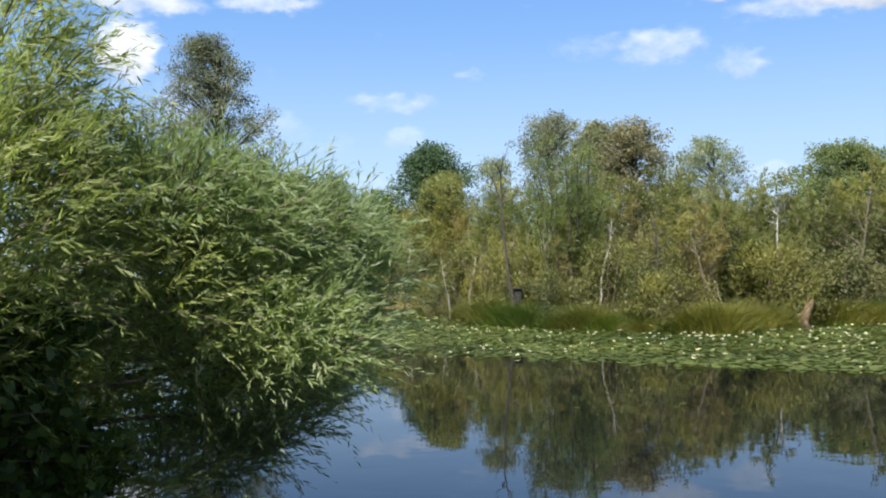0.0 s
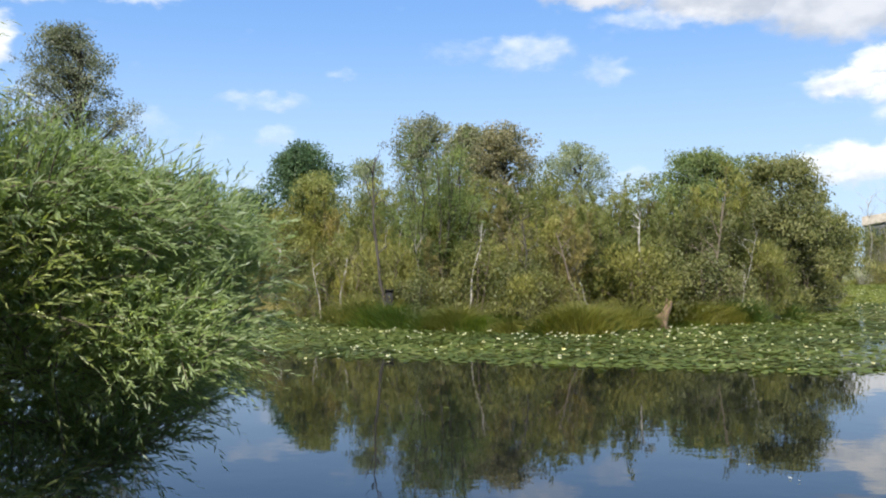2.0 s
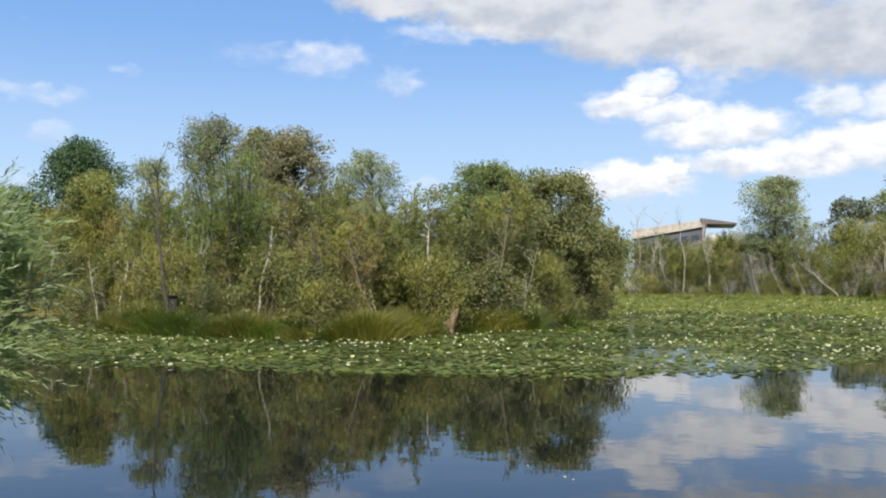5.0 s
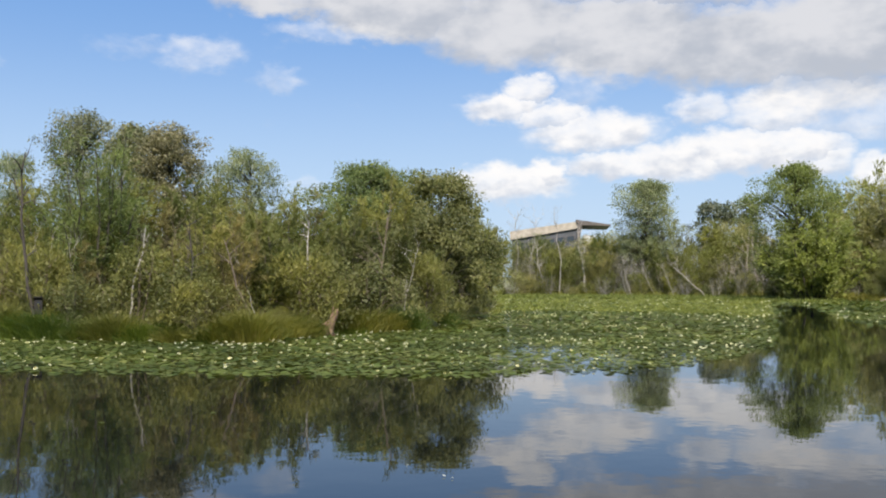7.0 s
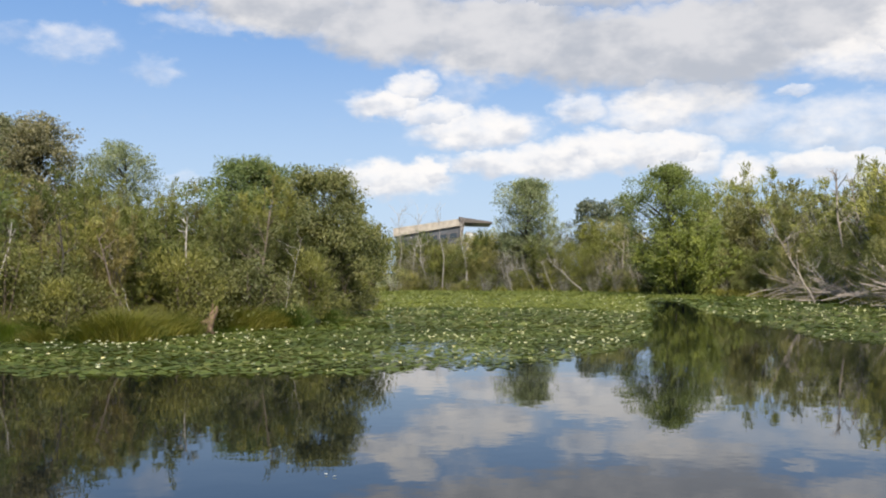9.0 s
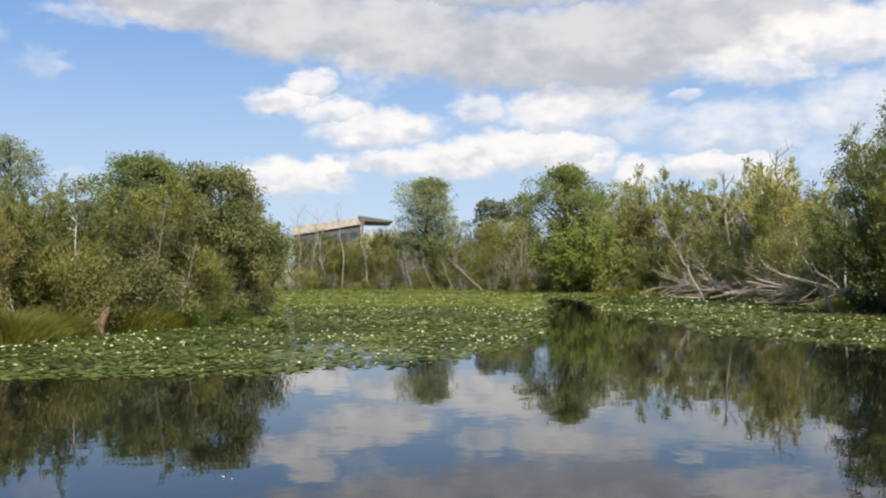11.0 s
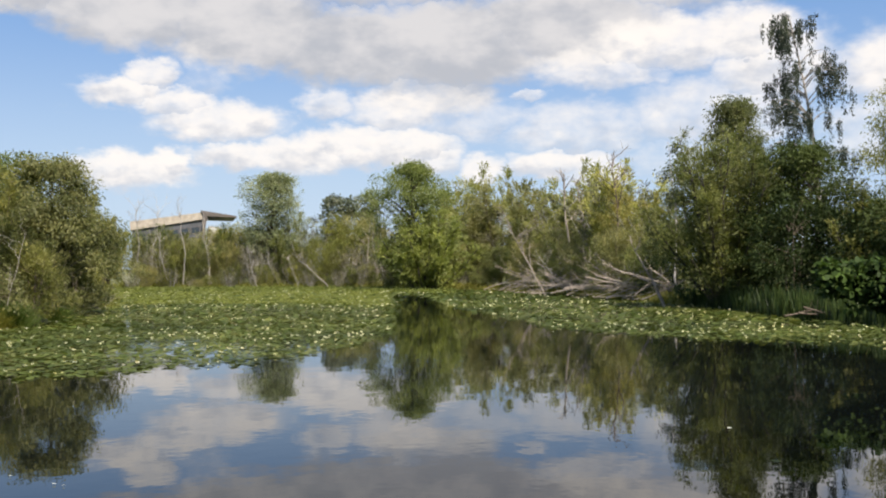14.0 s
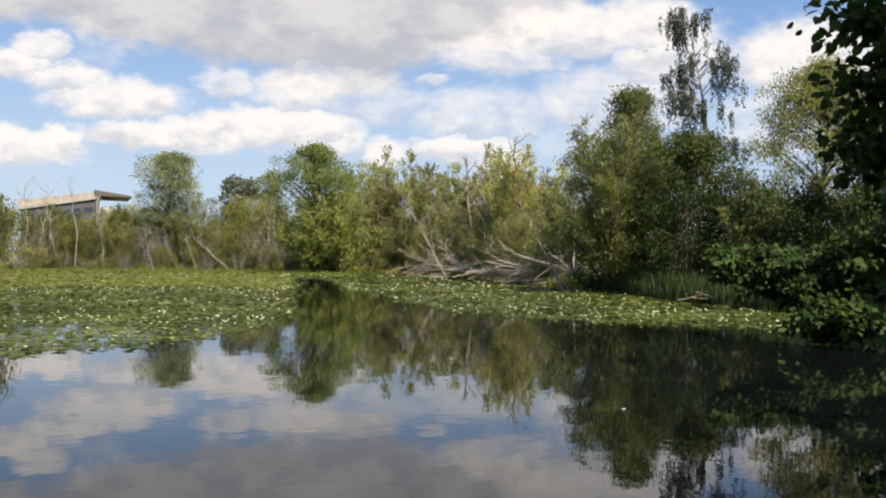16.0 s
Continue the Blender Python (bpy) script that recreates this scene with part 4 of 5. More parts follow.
for a in np.arange(50.5, 63.5, 0.95):
    s = float(shore(a))
    places.append((a + rng.uniform(-0.3, 0.3), s + rng.uniform(3, 5), rng.uniform(3.0, 4.6)))
    places.append((a + rng.uniform(-0.4, 0.4), s + rng.uniform(8, 13), 1.8 + (s + 10) * rng.uniform(0.078, 0.098)))
scatter([(far_y[0], 6.5), (far_o[0], 6.5), (far_y[1], 6.5), (far_d[0], 5.5), (far_o[1], 6.5), (far_y[0], 6.5)], places, 45)
places = [(a + rng.uniform(-0.3, 0.3), float(shore(a)) + rng.uniform(1.0, 3.5), rng.uniform(1.6, 3.2)) for a in np.arange(50.2, 53.4, 0.8)]
scatter([(far_y[0], 6.5), (far_d[0], 5.5), (far_y[1], 6.5), (far_o[1], 6.5)], places, 49)
near_g = shrub_set("bank_shrub", "near bank thicket with leaf green darkened for shade", (GLOOM, TWIG), (291, 292), 4.0, 1.6, (0.17, 0.4), 0.42, 80, 60, group="near bank thicket", bare=4, profile="dome", low=0.04)
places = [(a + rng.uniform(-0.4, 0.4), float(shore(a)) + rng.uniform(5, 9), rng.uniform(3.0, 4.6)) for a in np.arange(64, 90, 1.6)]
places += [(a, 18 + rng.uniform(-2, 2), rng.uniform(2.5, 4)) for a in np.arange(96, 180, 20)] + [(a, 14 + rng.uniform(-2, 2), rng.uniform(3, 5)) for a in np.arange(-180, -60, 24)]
# three shrubs out of view on the left, added to shade the willow foot
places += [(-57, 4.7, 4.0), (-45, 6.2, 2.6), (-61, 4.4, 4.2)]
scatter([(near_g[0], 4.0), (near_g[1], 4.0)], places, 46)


# ---- grasses and reeds ----
def grass_mesh(rng, P, height, width, lean=0.35, away=None):
    """Blades: two bent segments each, rising from the given feet."""
    m = len(P)
    a = rng.uniform(0, 6.28, m) if away is None else away + rng.normal(size=m) * 0.5
    h = height * rng.uniform(0.55, 1.15, m)
    out = np.stack([np.cos(a), np.sin(a), np.zeros(m)], 1) * (h * lean * rng.uniform(0.1, 1.3, m))[:, None]
    s = np.stack([-np.sin(a), np.cos(a), np.zeros(m)], 1)
    b = rng.uniform(0, 6.28, m)
    s = unit(np.stack([np.cos(b), np.sin(b), np.zeros(m)], 1) * 0.8 + s * 0.5) * (width * 0.5)
    up = np.array([0, 0, 1.0])
    m1 = P + out * 0.35 + up * (h * 0.6)[:, None]
    tip = P + out * 1.1 + up * h[:, None]
    V = np.stack([P - s, P + s, m1 + s * 0.8, m1 - s * 0.8, tip], 1).reshape(-1, 3)
    k = np.arange(m) * 5
    return V, np.stack([k, k + 1, k + 2, k + 3], 1), np.stack([k + 3, k + 2, k + 4], 1)


def tussock(name, label, seed, r, h, count, mat, width=0.025, lean=0.5):
    """A rounded mound of blades, tallest in the middle, arching over at the rim."""
    rng = np.random.default_rng(seed)
    q = np.clip(rng.normal(size=(count, 2)) * 0.42, -1, 1) * r
    away = np.arctan2(q[:, 1], q[:, 0])
    V, F4, F3 = grass_mesh(rng, np.column_stack([q, np.full(count, -0.06)]), h, width, lean, away)
    f = 1 - 0.62 * np.clip(np.hypot(q[:, 0], q[:, 1]) / r, 0, 1) ** 1.5
    V[:, 2] = -0.06 + (V[:, 2] + 0.06) * np.repeat(f, 5)
    ob = mesh_object(name, V, [F4, F3], mat)
    return tagged(ob, label, "grass", "sedge tussocks")


def fringe(name, label, seed, a0, a1, n, lo, hi, h, mat, width=0.03, lean=0.35):
    """A strip of marsh grass along the waterline: distances from the shore lo to hi."""
    rng = np.random.default_rng(seed)
    a = rng.uniform(a0, a1, n)
    d = shore(a) + rng.uniform(lo, hi, n)
    clump = 0.55 + 0.45 * np.sin(a * 5.1 + d * 2.3) * np.sin(a * 2.3)
    x, y = d * np.sin(np.radians(a)), d * np.cos(np.radians(a))
    V, F4, F3 = grass_mesh(rng, np.stack([x, y, np.maximum(ground_z(a, d), -0.03) - 0.03], 1), 1.0, width, lean)
    z0 = np.repeat(V.reshape(-1, 5, 3)[:, 0, 2], 5)
    V[:, 2] = z0 + (V[:, 2] - z0) * np.repeat(h * (0.5 + 0.6 * clump), 5)
    ob = mesh_object(name, V, [F4, F3], mat)
    return tagged(ob, label, "grass", kind="stuff")


fringe("marsh_grass", "green sedge along the islet waterline", 301, -3, 29.5, 1800, -0.3, 1.6, 0.24, SEDGE, 0.02, 0.8)
fringe("dark_marsh_grass", "dark green sedge at the islet edge", 302, -1, 29.5, 2000, -0.3, 1.4, 0.24, SEDGE_DARK, 0.02, 0.8)
fringe("straw_grass", "straw-coloured dry grass on the islet", 303, 12, 28, 900, 0.8, 3.5, 0.7, STRAW, 0.014, 0.6)
fringe("far_marsh_grass", "light green sedge in the shallows of the far bank", 304, 29.8, 50.5, 15000, -18.0, 1.5, 0.36, FAR_SEDGE, 0.09, 0.7)
fringe("shallow_sedge", "yellow-green sedge standing among the far lily pads", 310, 30.5, 46.5, 20000, -50.0, -16.0, 0.24, FAR_SEDGE, 0.06, 0.8)
fringe("far_reeds", "patchy green reeds along the far bank", 309, 29.8, 51, 2600, -0.8, 2.5, 0.75, SEDGE, 0.07, 0.5)
fringe("bank_grass", "green grass along the bank of logs", 305, 50, 64, 7000, -1.6, 4.0, 0.6, SEDGE, 0.05, 0.6)
fringe("cattails", "dark green cattail bed at the near bank", 306, 63.5, 84, 12000, -0.2, 5.0, 1.05, CATTAIL, 0.04, 0.2)
fringe("bank_straw", "dry straw grass behind the cattails", 307, 62, 84, 1200, 3.0, 7.0, 1.2, STRAW, 0.03)
fringe("inlet_grass", "pale grass at the head of the inlet", 308, -7, -1.5, 2500, 0.0, 5.0, 0.55, STRAW, 0.04)
TUSSOCKS = [(3.9, 0.3, 0.95, 1.25, SEDGE_DARK), (5.2, 0.2, 0.9, 1.1, SEDGE_DARK), (2.9, 0.6, 0.8, 0.9, SEDGE), (7.6, 0.1, 0.75, 0.9, SEDGE), (8.6, 0.2, 0.7, 0.95, SEDGE),
            (9.8, 0.3, 0.65, 0.8, SEDGE_DARK), (14.4, 0.2, 0.6, 0.8, SEDGE), (16.0, 0.3, 0.8, 0.85, SEDGE), (17.6, 0.4, 0.8, 0.9, SEDGE), (18.8, 0.3, 0.7, 0.8, SEDGE),
            (15.2, 0.8, 0.9, 1.0, SEDGE), (21.5, 0.6, 0.5, 0.7, SEDGE), (22.4, 0.2, 0.7, 0.9, SEDGE), (23.8, 0.4, 0.7, 0.9, SEDGE), (25.2, 0.3, 0.7, 0.9, SEDGE_DARK), (11.7, 0.2, 0.6, 0.7, SEDGE)]
rng = np.random.default_rng(17)
for a in np.arange(-1.2, 29, 2.6):
    TUSSOCKS.append((a + rng.uniform(-0.3, 0.3), rng.uniform(-0.25, 0.9), rng.uniform(0.3, 0.65), rng.uniform(0.4, 0.8), (SEDGE, SEDGE_DARK, SEDGE_DARK)[rng.integers(3)]))
for i, (a, off, r, h, mat) in enumerate(TUSSOCKS):
    lab = {"sedge_blade": "yellow-green sedge tussock at the water's edge", "cattail_blade": "lush dark green sedge tussock at the water's edge",
           "straw_blade": "olive and straw-coloured sedge tussock on the islet"}[mat.name]
    ob = tussock("sedge_tussock", lab, 320 + i, r * 1.0, h * (0.7 + 0.45 * ((i * 7) % 5) / 4), int(3000 * r), mat, 0.018, 0.8)
    ob.location = at(a, float(shore(a)) + off, float(max(0.0, ground_z(a, float(shore(a)) + off))))


# ---- bare and dead trees ----
def dead_tree(name, seed, height, radius, mat, branches=5, lean=(0, 0), fork=0.6, crook=0.02, spread=0.3):
    rng = np.random.default_rng(seed)
    t = Tubes()
    u = np.linspace(0, 1, 9)
    P = np.stack([lean[0] * u, lean[1] * u, height * u - 0.2 * (u == 0)], 1)
    P[:, :2] += np.cumsum(rng.normal(size=(9, 2)), 0) * height * crook * (u > 0)[:, None]
    t.add(P, radius * (1 - 0.75 * u), 7)
    for _ in range(branches):
        f = rng.uniform(fork, 0.95)
        b = np.array([np.interp(f, u, P[:, j]) for j in range(3)])
        d = unit(np.array([rng.normal(), rng.normal(), rng.uniform(0.7, 2.2)]))
        L = height * spread * rng.uniform(0.5, 1.1)
        w = np.linspace(0, 1, 6)[:, None]
        Q = b + d * L * w + np.cumsum(rng.normal(size=(6, 3)), 0) * 0.03 * L * (w > 0)
        t.add(Q, radius * 0.42 * np.linspace(1, 0.25, 6), 5)
        for _ in range(3):
            q = Q[rng.integers(2, 5)]
            d2 = unit(d + rng.normal(size=3) * 0.7)
            t.add(q + d2 * L * 0.4 * np.linspace(0, 1, 4)[:, None], radius * 0.18 * np.linspace(1, 0.3, 4), 4)
    return t.make(name, mat)


def side(azimuth, right, ahead=0.0):
    """A lean, in metres to the right and away, turned to the direction of sight."""
    a = radians(azimuth)
    return (right * math.cos(a) + ahead * math.sin(a), -right * math.sin(a) + ahead * math.cos(a))


DEAD = [  # label kind, azimuth, distance, height, radius, material, branches, lean right, fork, spread
    ("slender pale dead trunk forking at its top", 19.4, 33.5, 3.5, 0.055, WHITE_BARK, 4, 0.1, 0.6, 0.2),
    ("slender dark trunk standing in the sedge", 12.8, 29.6, 3.4, 0.05, BARK, 5, -0.2, 0.5, 0.15),
    ("bare dark trunk with a few side branches", 4.5, 31.9, 5.6, 0.07, BARK, 7, -0.05, 0.4, 0.15),
    ("thin pale dead stem among the shrubs", 9.2, 31.5, 3.2, 0.04, WHITE_BARK, 3, 0.35, 0.6, 0.2),
    ("thin pale dead stem among the shrubs", 0.4, 37.0, 2.4, 0.035, WHITE_BARK, 3, -0.3, 0.5, 0.3),
    ("thin pale dead stem among the shrubs", 1.6, 36.0, 2.2, 0.035, WHITE_BARK, 3, 0.2, 0.5, 0.3),
    ("thin pale dead stem among the shrubs", -2.2, 44.0, 2.9, 0.045, WHITE_BARK, 2, 0.1, 0.7, 0.2),
    ("thin pale dead stem among the shrubs", 8.3, 37.0, 5.4, 0.055, WHITE_BARK, 3, 0.1, 0.7, 0.2),
    ("arching brown dead stem among the shrubs", 16.5, 33.0, 2.8, 0.05, TWIG, 3, -1.0, 0.6, 0.25),
    ("thin forked brown stem among the shrubs", 23.4, 36.0, 3.9, 0.05, TWIG, 6, 0.7, 0.4, 0.25),
    ("pale dead trunk on the far bank", 34.5, 104, 9.6, 0.055, WHITE_BARK, 8, -0.9, 0.6, 0.2),
    ("pale dead trunk on the far bank", 32.0, 107, 8.8, 0.055, WHITE_BARK, 10, -0.6, 0.5, 0.3),
    ("pale dead trunk on the far bank", 32.7, 106, 8.6, 0.055, WHITE_BARK, 10, 0.4, 0.5, 0.3),
    ("pale dead trunk on the far bank", 35.9, 104, 7.9, 0.055, WHITE_BARK, 9, -0.8, 0.4, 0.25),
    ("pale dead trunk on the far bank", 33.7, 104, 5.4, 0.055, WHITE_BARK, 8, -1.0, 0.4, 0.3),
    ("leaning pale dead trunk on the far bank", 38.8, 102, 4.2, 0.045, WHITE_BARK, 9, -1.0, 0.5, 0.25),
    ("leaning pale dead trunk on the far bank", 41.2, 101, 3.4, 0.045, WHITE_BARK, 9, -1.4, 0.5, 0.25),
    ("leaning pale dead trunk on the far bank", 43.0, 99, 3.6, 0.055, WHITE_BARK, 9, -3.6, 0.3, 0.4),
    ("pale dead trunk on the far bank", 45.2, 100, 6.6, 0.075, DRIFT, 4, 0.3, 0.5, 0.2),
    ("pale dead trunk on the far bank", 45.9, 100, 6.2, 0.075, DRIFT, 4, -0.2, 0.5, 0.2),
    ("bare grey dead tree with many branches", 60.4, 63, 9.4, 0.09, TWIG, 14, 0.2, 0.5, 0.2),
    ("bare grey dead tree in the willow thicket", 57.6, 70, 8.6, 0.11, DRIFT, 9, 0.3, 0.55, 0.22),
    ("bare grey dead tree in the willow thicket", 58.4, 69, 8.3, 0.10, DRIFT, 9, -0.4, 0.55, 0.22),
    ("leaning pale dead tree above the fallen logs", 56.0, 67, 5.0, 0.07, DRIFT, 12, -2.6, 0.25, 0.35),
    ("grey snag beside the cattails", 63.0, 47, 3.0, 0.09, DRIFT, 5, -1.3, 0.4, 0.3),
]
for i, (lab, a, d, h, r, mat, br, ln, fk, sp) in enumerate(DEAD):
    if -3 < a < 28 and a not in (4.5, 8.3):
        d = min(d, float(shore(a)) + 1.1)
    ob = dead_tree("dead_tree", 437 if a == 60.4 else 400 + i, h, r, mat, br, side(a, ln), fk, 0.015 if d > 60 else 0.013, sp)
    ob.location = at(a, d, float(max(0.0, ground_z(a, d))))
    tagged(ob, lab, "dead tree", "dead standing trunks")

rng = np.random.default_rng(88)
for i in range(16):
    a = rng.uniform(-1.5, 28.5)
    d = float(shore(a)) + rng.uniform(1.0, 2.4)
    ob = dead_tree("dead_tree", 450 + i, rng.uniform(1.8, 3.6), rng.uniform(0.014, 0.022), WHITE_BARK if i % 3 == 0 else TWIG, 6, side(a, rng.uniform(-0.7, 0.7)), 0.3, 0.015, 0.35)
    ob.location = at(a, d, float(max(0.0, ground_z(a, d))))
    tagged(ob, "thin bare stem standing among the islet shrubs", "dead tree", "dead standing trunks")

for i in range(15):
    a = rng.uniform(38.5, 46.5) if i < 8 else rng.uniform(53.0, 62.5)
    d = float(shore(a)) + rng.uniform(-0.5, 2.5)
    ob = dead_tree("dead_tree", 480 + i, rng.uniform(1.6, 3.8), rng.uniform(0.03, 0.05), WHITE_BARK if i % 2 else DRIFT, 10, side(a, rng.choice([-1, 1]) * rng.uniform(0.6, 2.6)), 0.25, 0.03, 0.45)
    ob.location = at(a, d, float(max(0.0, ground_z(a, d))))
    tagged(ob, "leaning bleached snag with bare branches on the bank", "dead tree", "leaning snags")
for i, (a, h) in enumerate([(28.3, 1.5), (28.8, 1.3), (29.3, 1.1), (29.6, 0.9), (29.0, 1.0)]):
    d = float(shore(a)) - 0.2
    ob = dead_tree("dead_brushwood", 530 + i, h, 0.022, TWIG, 16, side(a, 0.5 - 0.2 * i), 0.1, 0.03, 0.7)
    ob.location = at(a, d, 0.0)
    tagged(ob, "clump of dark dead brushwood at the waterline", "brushwood", "dead brushwood")

# nest box on the bare trunk: body, sloping lid, entrance
nest = new("nest_box")
bm = bmesh.new()
bmesh.ops.create_cube(bm, size=1, matrix=Matrix.Diagonal((0.24, 0.22, 0.5, 1)))
bmesh.ops.bevel(bm, geom=bm.edges[:], offset=0.015, segments=1, affect="EDGES")
part("body", bm, NEST_WOOD, nest)
bm = bmesh.new()
bmesh.ops.create_cube(bm, size=1, matrix=pose(0, -0.03, 0.27, -9) @ Matrix.Diagonal((0.29, 0.3, 0.03, 1)))
part("lid", bm, NEST_WOOD, nest)
bm = bmesh.new()
bmesh.ops.create_circle(bm, cap_ends=True, radius=0.05, segments=12, matrix=pose(0, -0.113, 0.1, 90))
part("entrance", bm, DARK_GLASS, nest, "dark round entrance hole")
nest.matrix_basis = pose(*(at(4.5, 31.71, 0.95)), 0, 0, -4.5)
tagged(nest, "dark weathered nest box fixed to a bare trunk", "nest box")

# ---- reddish rotten stump at the waterline ----
st = Tubes()
rng = np.random.default_rng(9)
u = np.linspace(0, 1, 6)[:, None]
st.add(np.array([0, 0, -0.25]) * (1 - u) + np.array([0.16, 0.0, 0.62]) * u + rng.normal(size=(6, 3)) * 0.012, np.array([0.24, 0.20, 0.13, 0.10, 0.085, 0.03]), 9)
for k in range(6):      # roots running down into the mud
    a = k * 1.05
    foot_end = np.array([math.cos(a) * rng.uniform(0.28, 0.5), math.sin(a) * 0.3, -0.22])
    st.add(np.array([0.02, 0, 0.22]) * (1 - u) + foot_end * u, np.linspace(0.08, 0.03, 6), 6)
for k in range(2):      # broken splinters at the top
    d = np.array([0.10 - 0.16 * k, 0.05, 0.16 + 0.10 * k])
    st.add(np.array([0.10, 0, 0.42]) + d * u, np.linspace(0.05, 0.012, 6), 5)
stump = st.make("rotten_stump", RUST_WOOD)
stump.matrix_basis = pose(*at(20.5, float(shore(20.5)) - 0.55, 0.12), 0, 14, -20) @ Matrix.Diagonal((1.25, 1.25, 1.25, 1))
tagged(stump, "reddish rotten stump at the water's edge", "stump")


# ---- fallen logs ----
def log(seed, length, radius, twigs, mat=DRIFT):
    rng = np.random.default_rng(seed)
    t = Tubes()
    u = np.linspace(0, 1, 8)
    P = np.stack([length * (u - 0.5), np.cumsum(rng.normal(size=8)) * length * 0.012, np.cumsum(rng.normal(size=8)) * length * 0.008], 1)
    t.add(P, radius * (1 - 0.6 * u), 7)
    for _ in range(twigs):
        b = P[rng.integers(3, 8)]
        d = unit(np.array([rng.uniform(0.2, 1.0), rng.normal() * 0.7, rng.uniform(-0.1, 1.0)]))
        L = length * rng.uniform(0.12, 0.34)
        w = np.linspace(0, 1, 5)[:, None]
        t.add(b + d * L * w + np.cumsum(rng.normal(size=(5, 3)), 0) * 0.04 * L * (w > 0), radius * 0.4 * np.linspace(1, 0.2, 5), 4)
    return t.make("fallen_log", mat)


rng = np.random.default_rng(77)
for i in range(85):
    a = rng.uniform(53.8, 63.2)
    d = float(shore(a)) + rng.uniform(-1.2, 2.6)
    L = rng.uniform(2.2, 5.5)
    ob = log(500 + i, L, rng.uniform(0.018, 0.05), rng.integers(6, 15))
    tilt = rng.uniform(-38, 26)
    z = 0.12 + abs(math.sin(radians(tilt))) * L * 0.5 + (rng.uniform(0.0, 0.5) if i % 3 else 0)
    ob.matrix_basis = pose(*at(a, d, z), 0, tilt, -a + rng.uniform(-28, 28) + (180 if rng.random() < 0.4 else 0))
    tagged(ob, "bleached fallen log with broken branches on the bank", "log", "fallen logs")
for i, (a, off, L, tilt, turn) in enumerate([(70.8, -0.3, 1.6, -12, 10), (71.6, -0.2, 1.4, 14, -20), (71.2, 0.0, 1.5, 5, 40), (29.4, -0.4, 2.2, -8, 15), (28.8, -0.3, 2.0, 10, -12),
                                            (29.7, -1.2, 2.4, 6, 30), (29.2, -0.8, 1.8, -14, 60), (49.2, -0.6, 3.4, -14, 20), (48.6, 0.2, 3.0, 12, -30)]):
    ob = log(560 + i, L, 0.035, 12, TWIG if i < 3 else DRIFT)
    ob.matrix_basis = pose(*at(a, float(shore(a)) + off, 0.15 + abs(math.sin(radians(tilt))) * L * 0.4), 0, tilt, -a + turn)
    tagged(ob, "small grey fallen branch lying at the waterline", "branch", "fallen branches")


# ---- alder branches over the near water ----
def alder(seed, root, masses, leaf, per, twigs, label):
    rng = np.random.default_rng(seed)
    foot = new("alder_tree")
    foot.matrix_basis = Matrix.Translation(root)
    B = np.array(cluster(root, masses))
    wood = Tubes()
    u = np.linspace(0, 1, 8)
    P = np.stack([0.2 * np.sin(u * 3), 0.2 * u, 5.6 * u - 0.3 * (u == 0)], 1)
    wood.add(P, 0.13 * (1 - 0.8 * u), 8)
    C = []
    for b in B:
        for _ in range(twigs):
            c = b[:3] + unit(rng.normal(size=3)) * rng.uniform(0.2, 1.0) * np.array([b[3], b[3], b[4]])
            zs = np.clip(c[2] - 0.3 * np.hypot(c[0], c[1]), 0.4, 5.2)
            s = np.array([np.interp(zs, P[:, 2], P[:, j]) for j in range(3)])
            w = np.linspace(0, 1, 6)[:, None]
            mid = (s + c) / 2 + np.array([0, 0, 0.25])
            Q = (1 - w) ** 2 * s + 2 * w * (1 - w) * mid + w * w * c
            wood.add(Q, 0.022 * np.linspace(1, 0.18, 6), 4)
            C += [Q[3], Q[4], Q[5], (Q[4] + Q[5]) / 2]
    wood.make("trunk", BARK, foot)
    C = np.array(C) + rng.normal(size=(len(C), 3)) * 0.05
    V, F = foliage(rng, C, rng.uniform(0.12, 0.24, len(C)), per, leaf, 0.35, 0.6, 1.6)
    V[:, 2] = np.maximum(V[:, 2], 0.03 - root[2])
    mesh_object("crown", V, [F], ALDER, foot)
    return tagged(foot, label, "tree")


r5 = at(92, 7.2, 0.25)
# masses from 100 degrees on are unseen, added to shade the branch
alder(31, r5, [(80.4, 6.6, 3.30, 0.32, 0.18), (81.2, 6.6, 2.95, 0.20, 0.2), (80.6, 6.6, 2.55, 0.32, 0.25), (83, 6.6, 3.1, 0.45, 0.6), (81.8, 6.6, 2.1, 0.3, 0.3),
               (84, 6.6, 1.8, 0.6, 0.8), (82.2, 6.6, 1.5, 0.35, 0.3), (85, 6.6, 2.6, 0.6, 0.9), (78.9, 6.6, 3.3, 0.13, 0.06), (79.4, 6.6, 2.88, 0.13, 0.07), (79.4, 6.6, 2.55, 0.13, 0.07)] + [(100 + 13 * k, 8.0 + k % 2, 6.4 + 0.8 * (k % 3), 1.5, 0.9) for k in range(5)], (0.095, 0.72), 11, 10, "near alder branch with glossy leaves darkened for shade")
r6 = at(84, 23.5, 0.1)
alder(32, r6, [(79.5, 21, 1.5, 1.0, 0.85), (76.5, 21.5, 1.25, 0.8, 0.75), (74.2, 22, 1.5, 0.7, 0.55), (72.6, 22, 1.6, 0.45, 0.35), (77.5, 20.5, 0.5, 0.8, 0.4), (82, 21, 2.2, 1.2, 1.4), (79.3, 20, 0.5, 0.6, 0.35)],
      (0.17, 0.65), 22, 60, "alder with leaves darkened for shade, low over the lily pads")


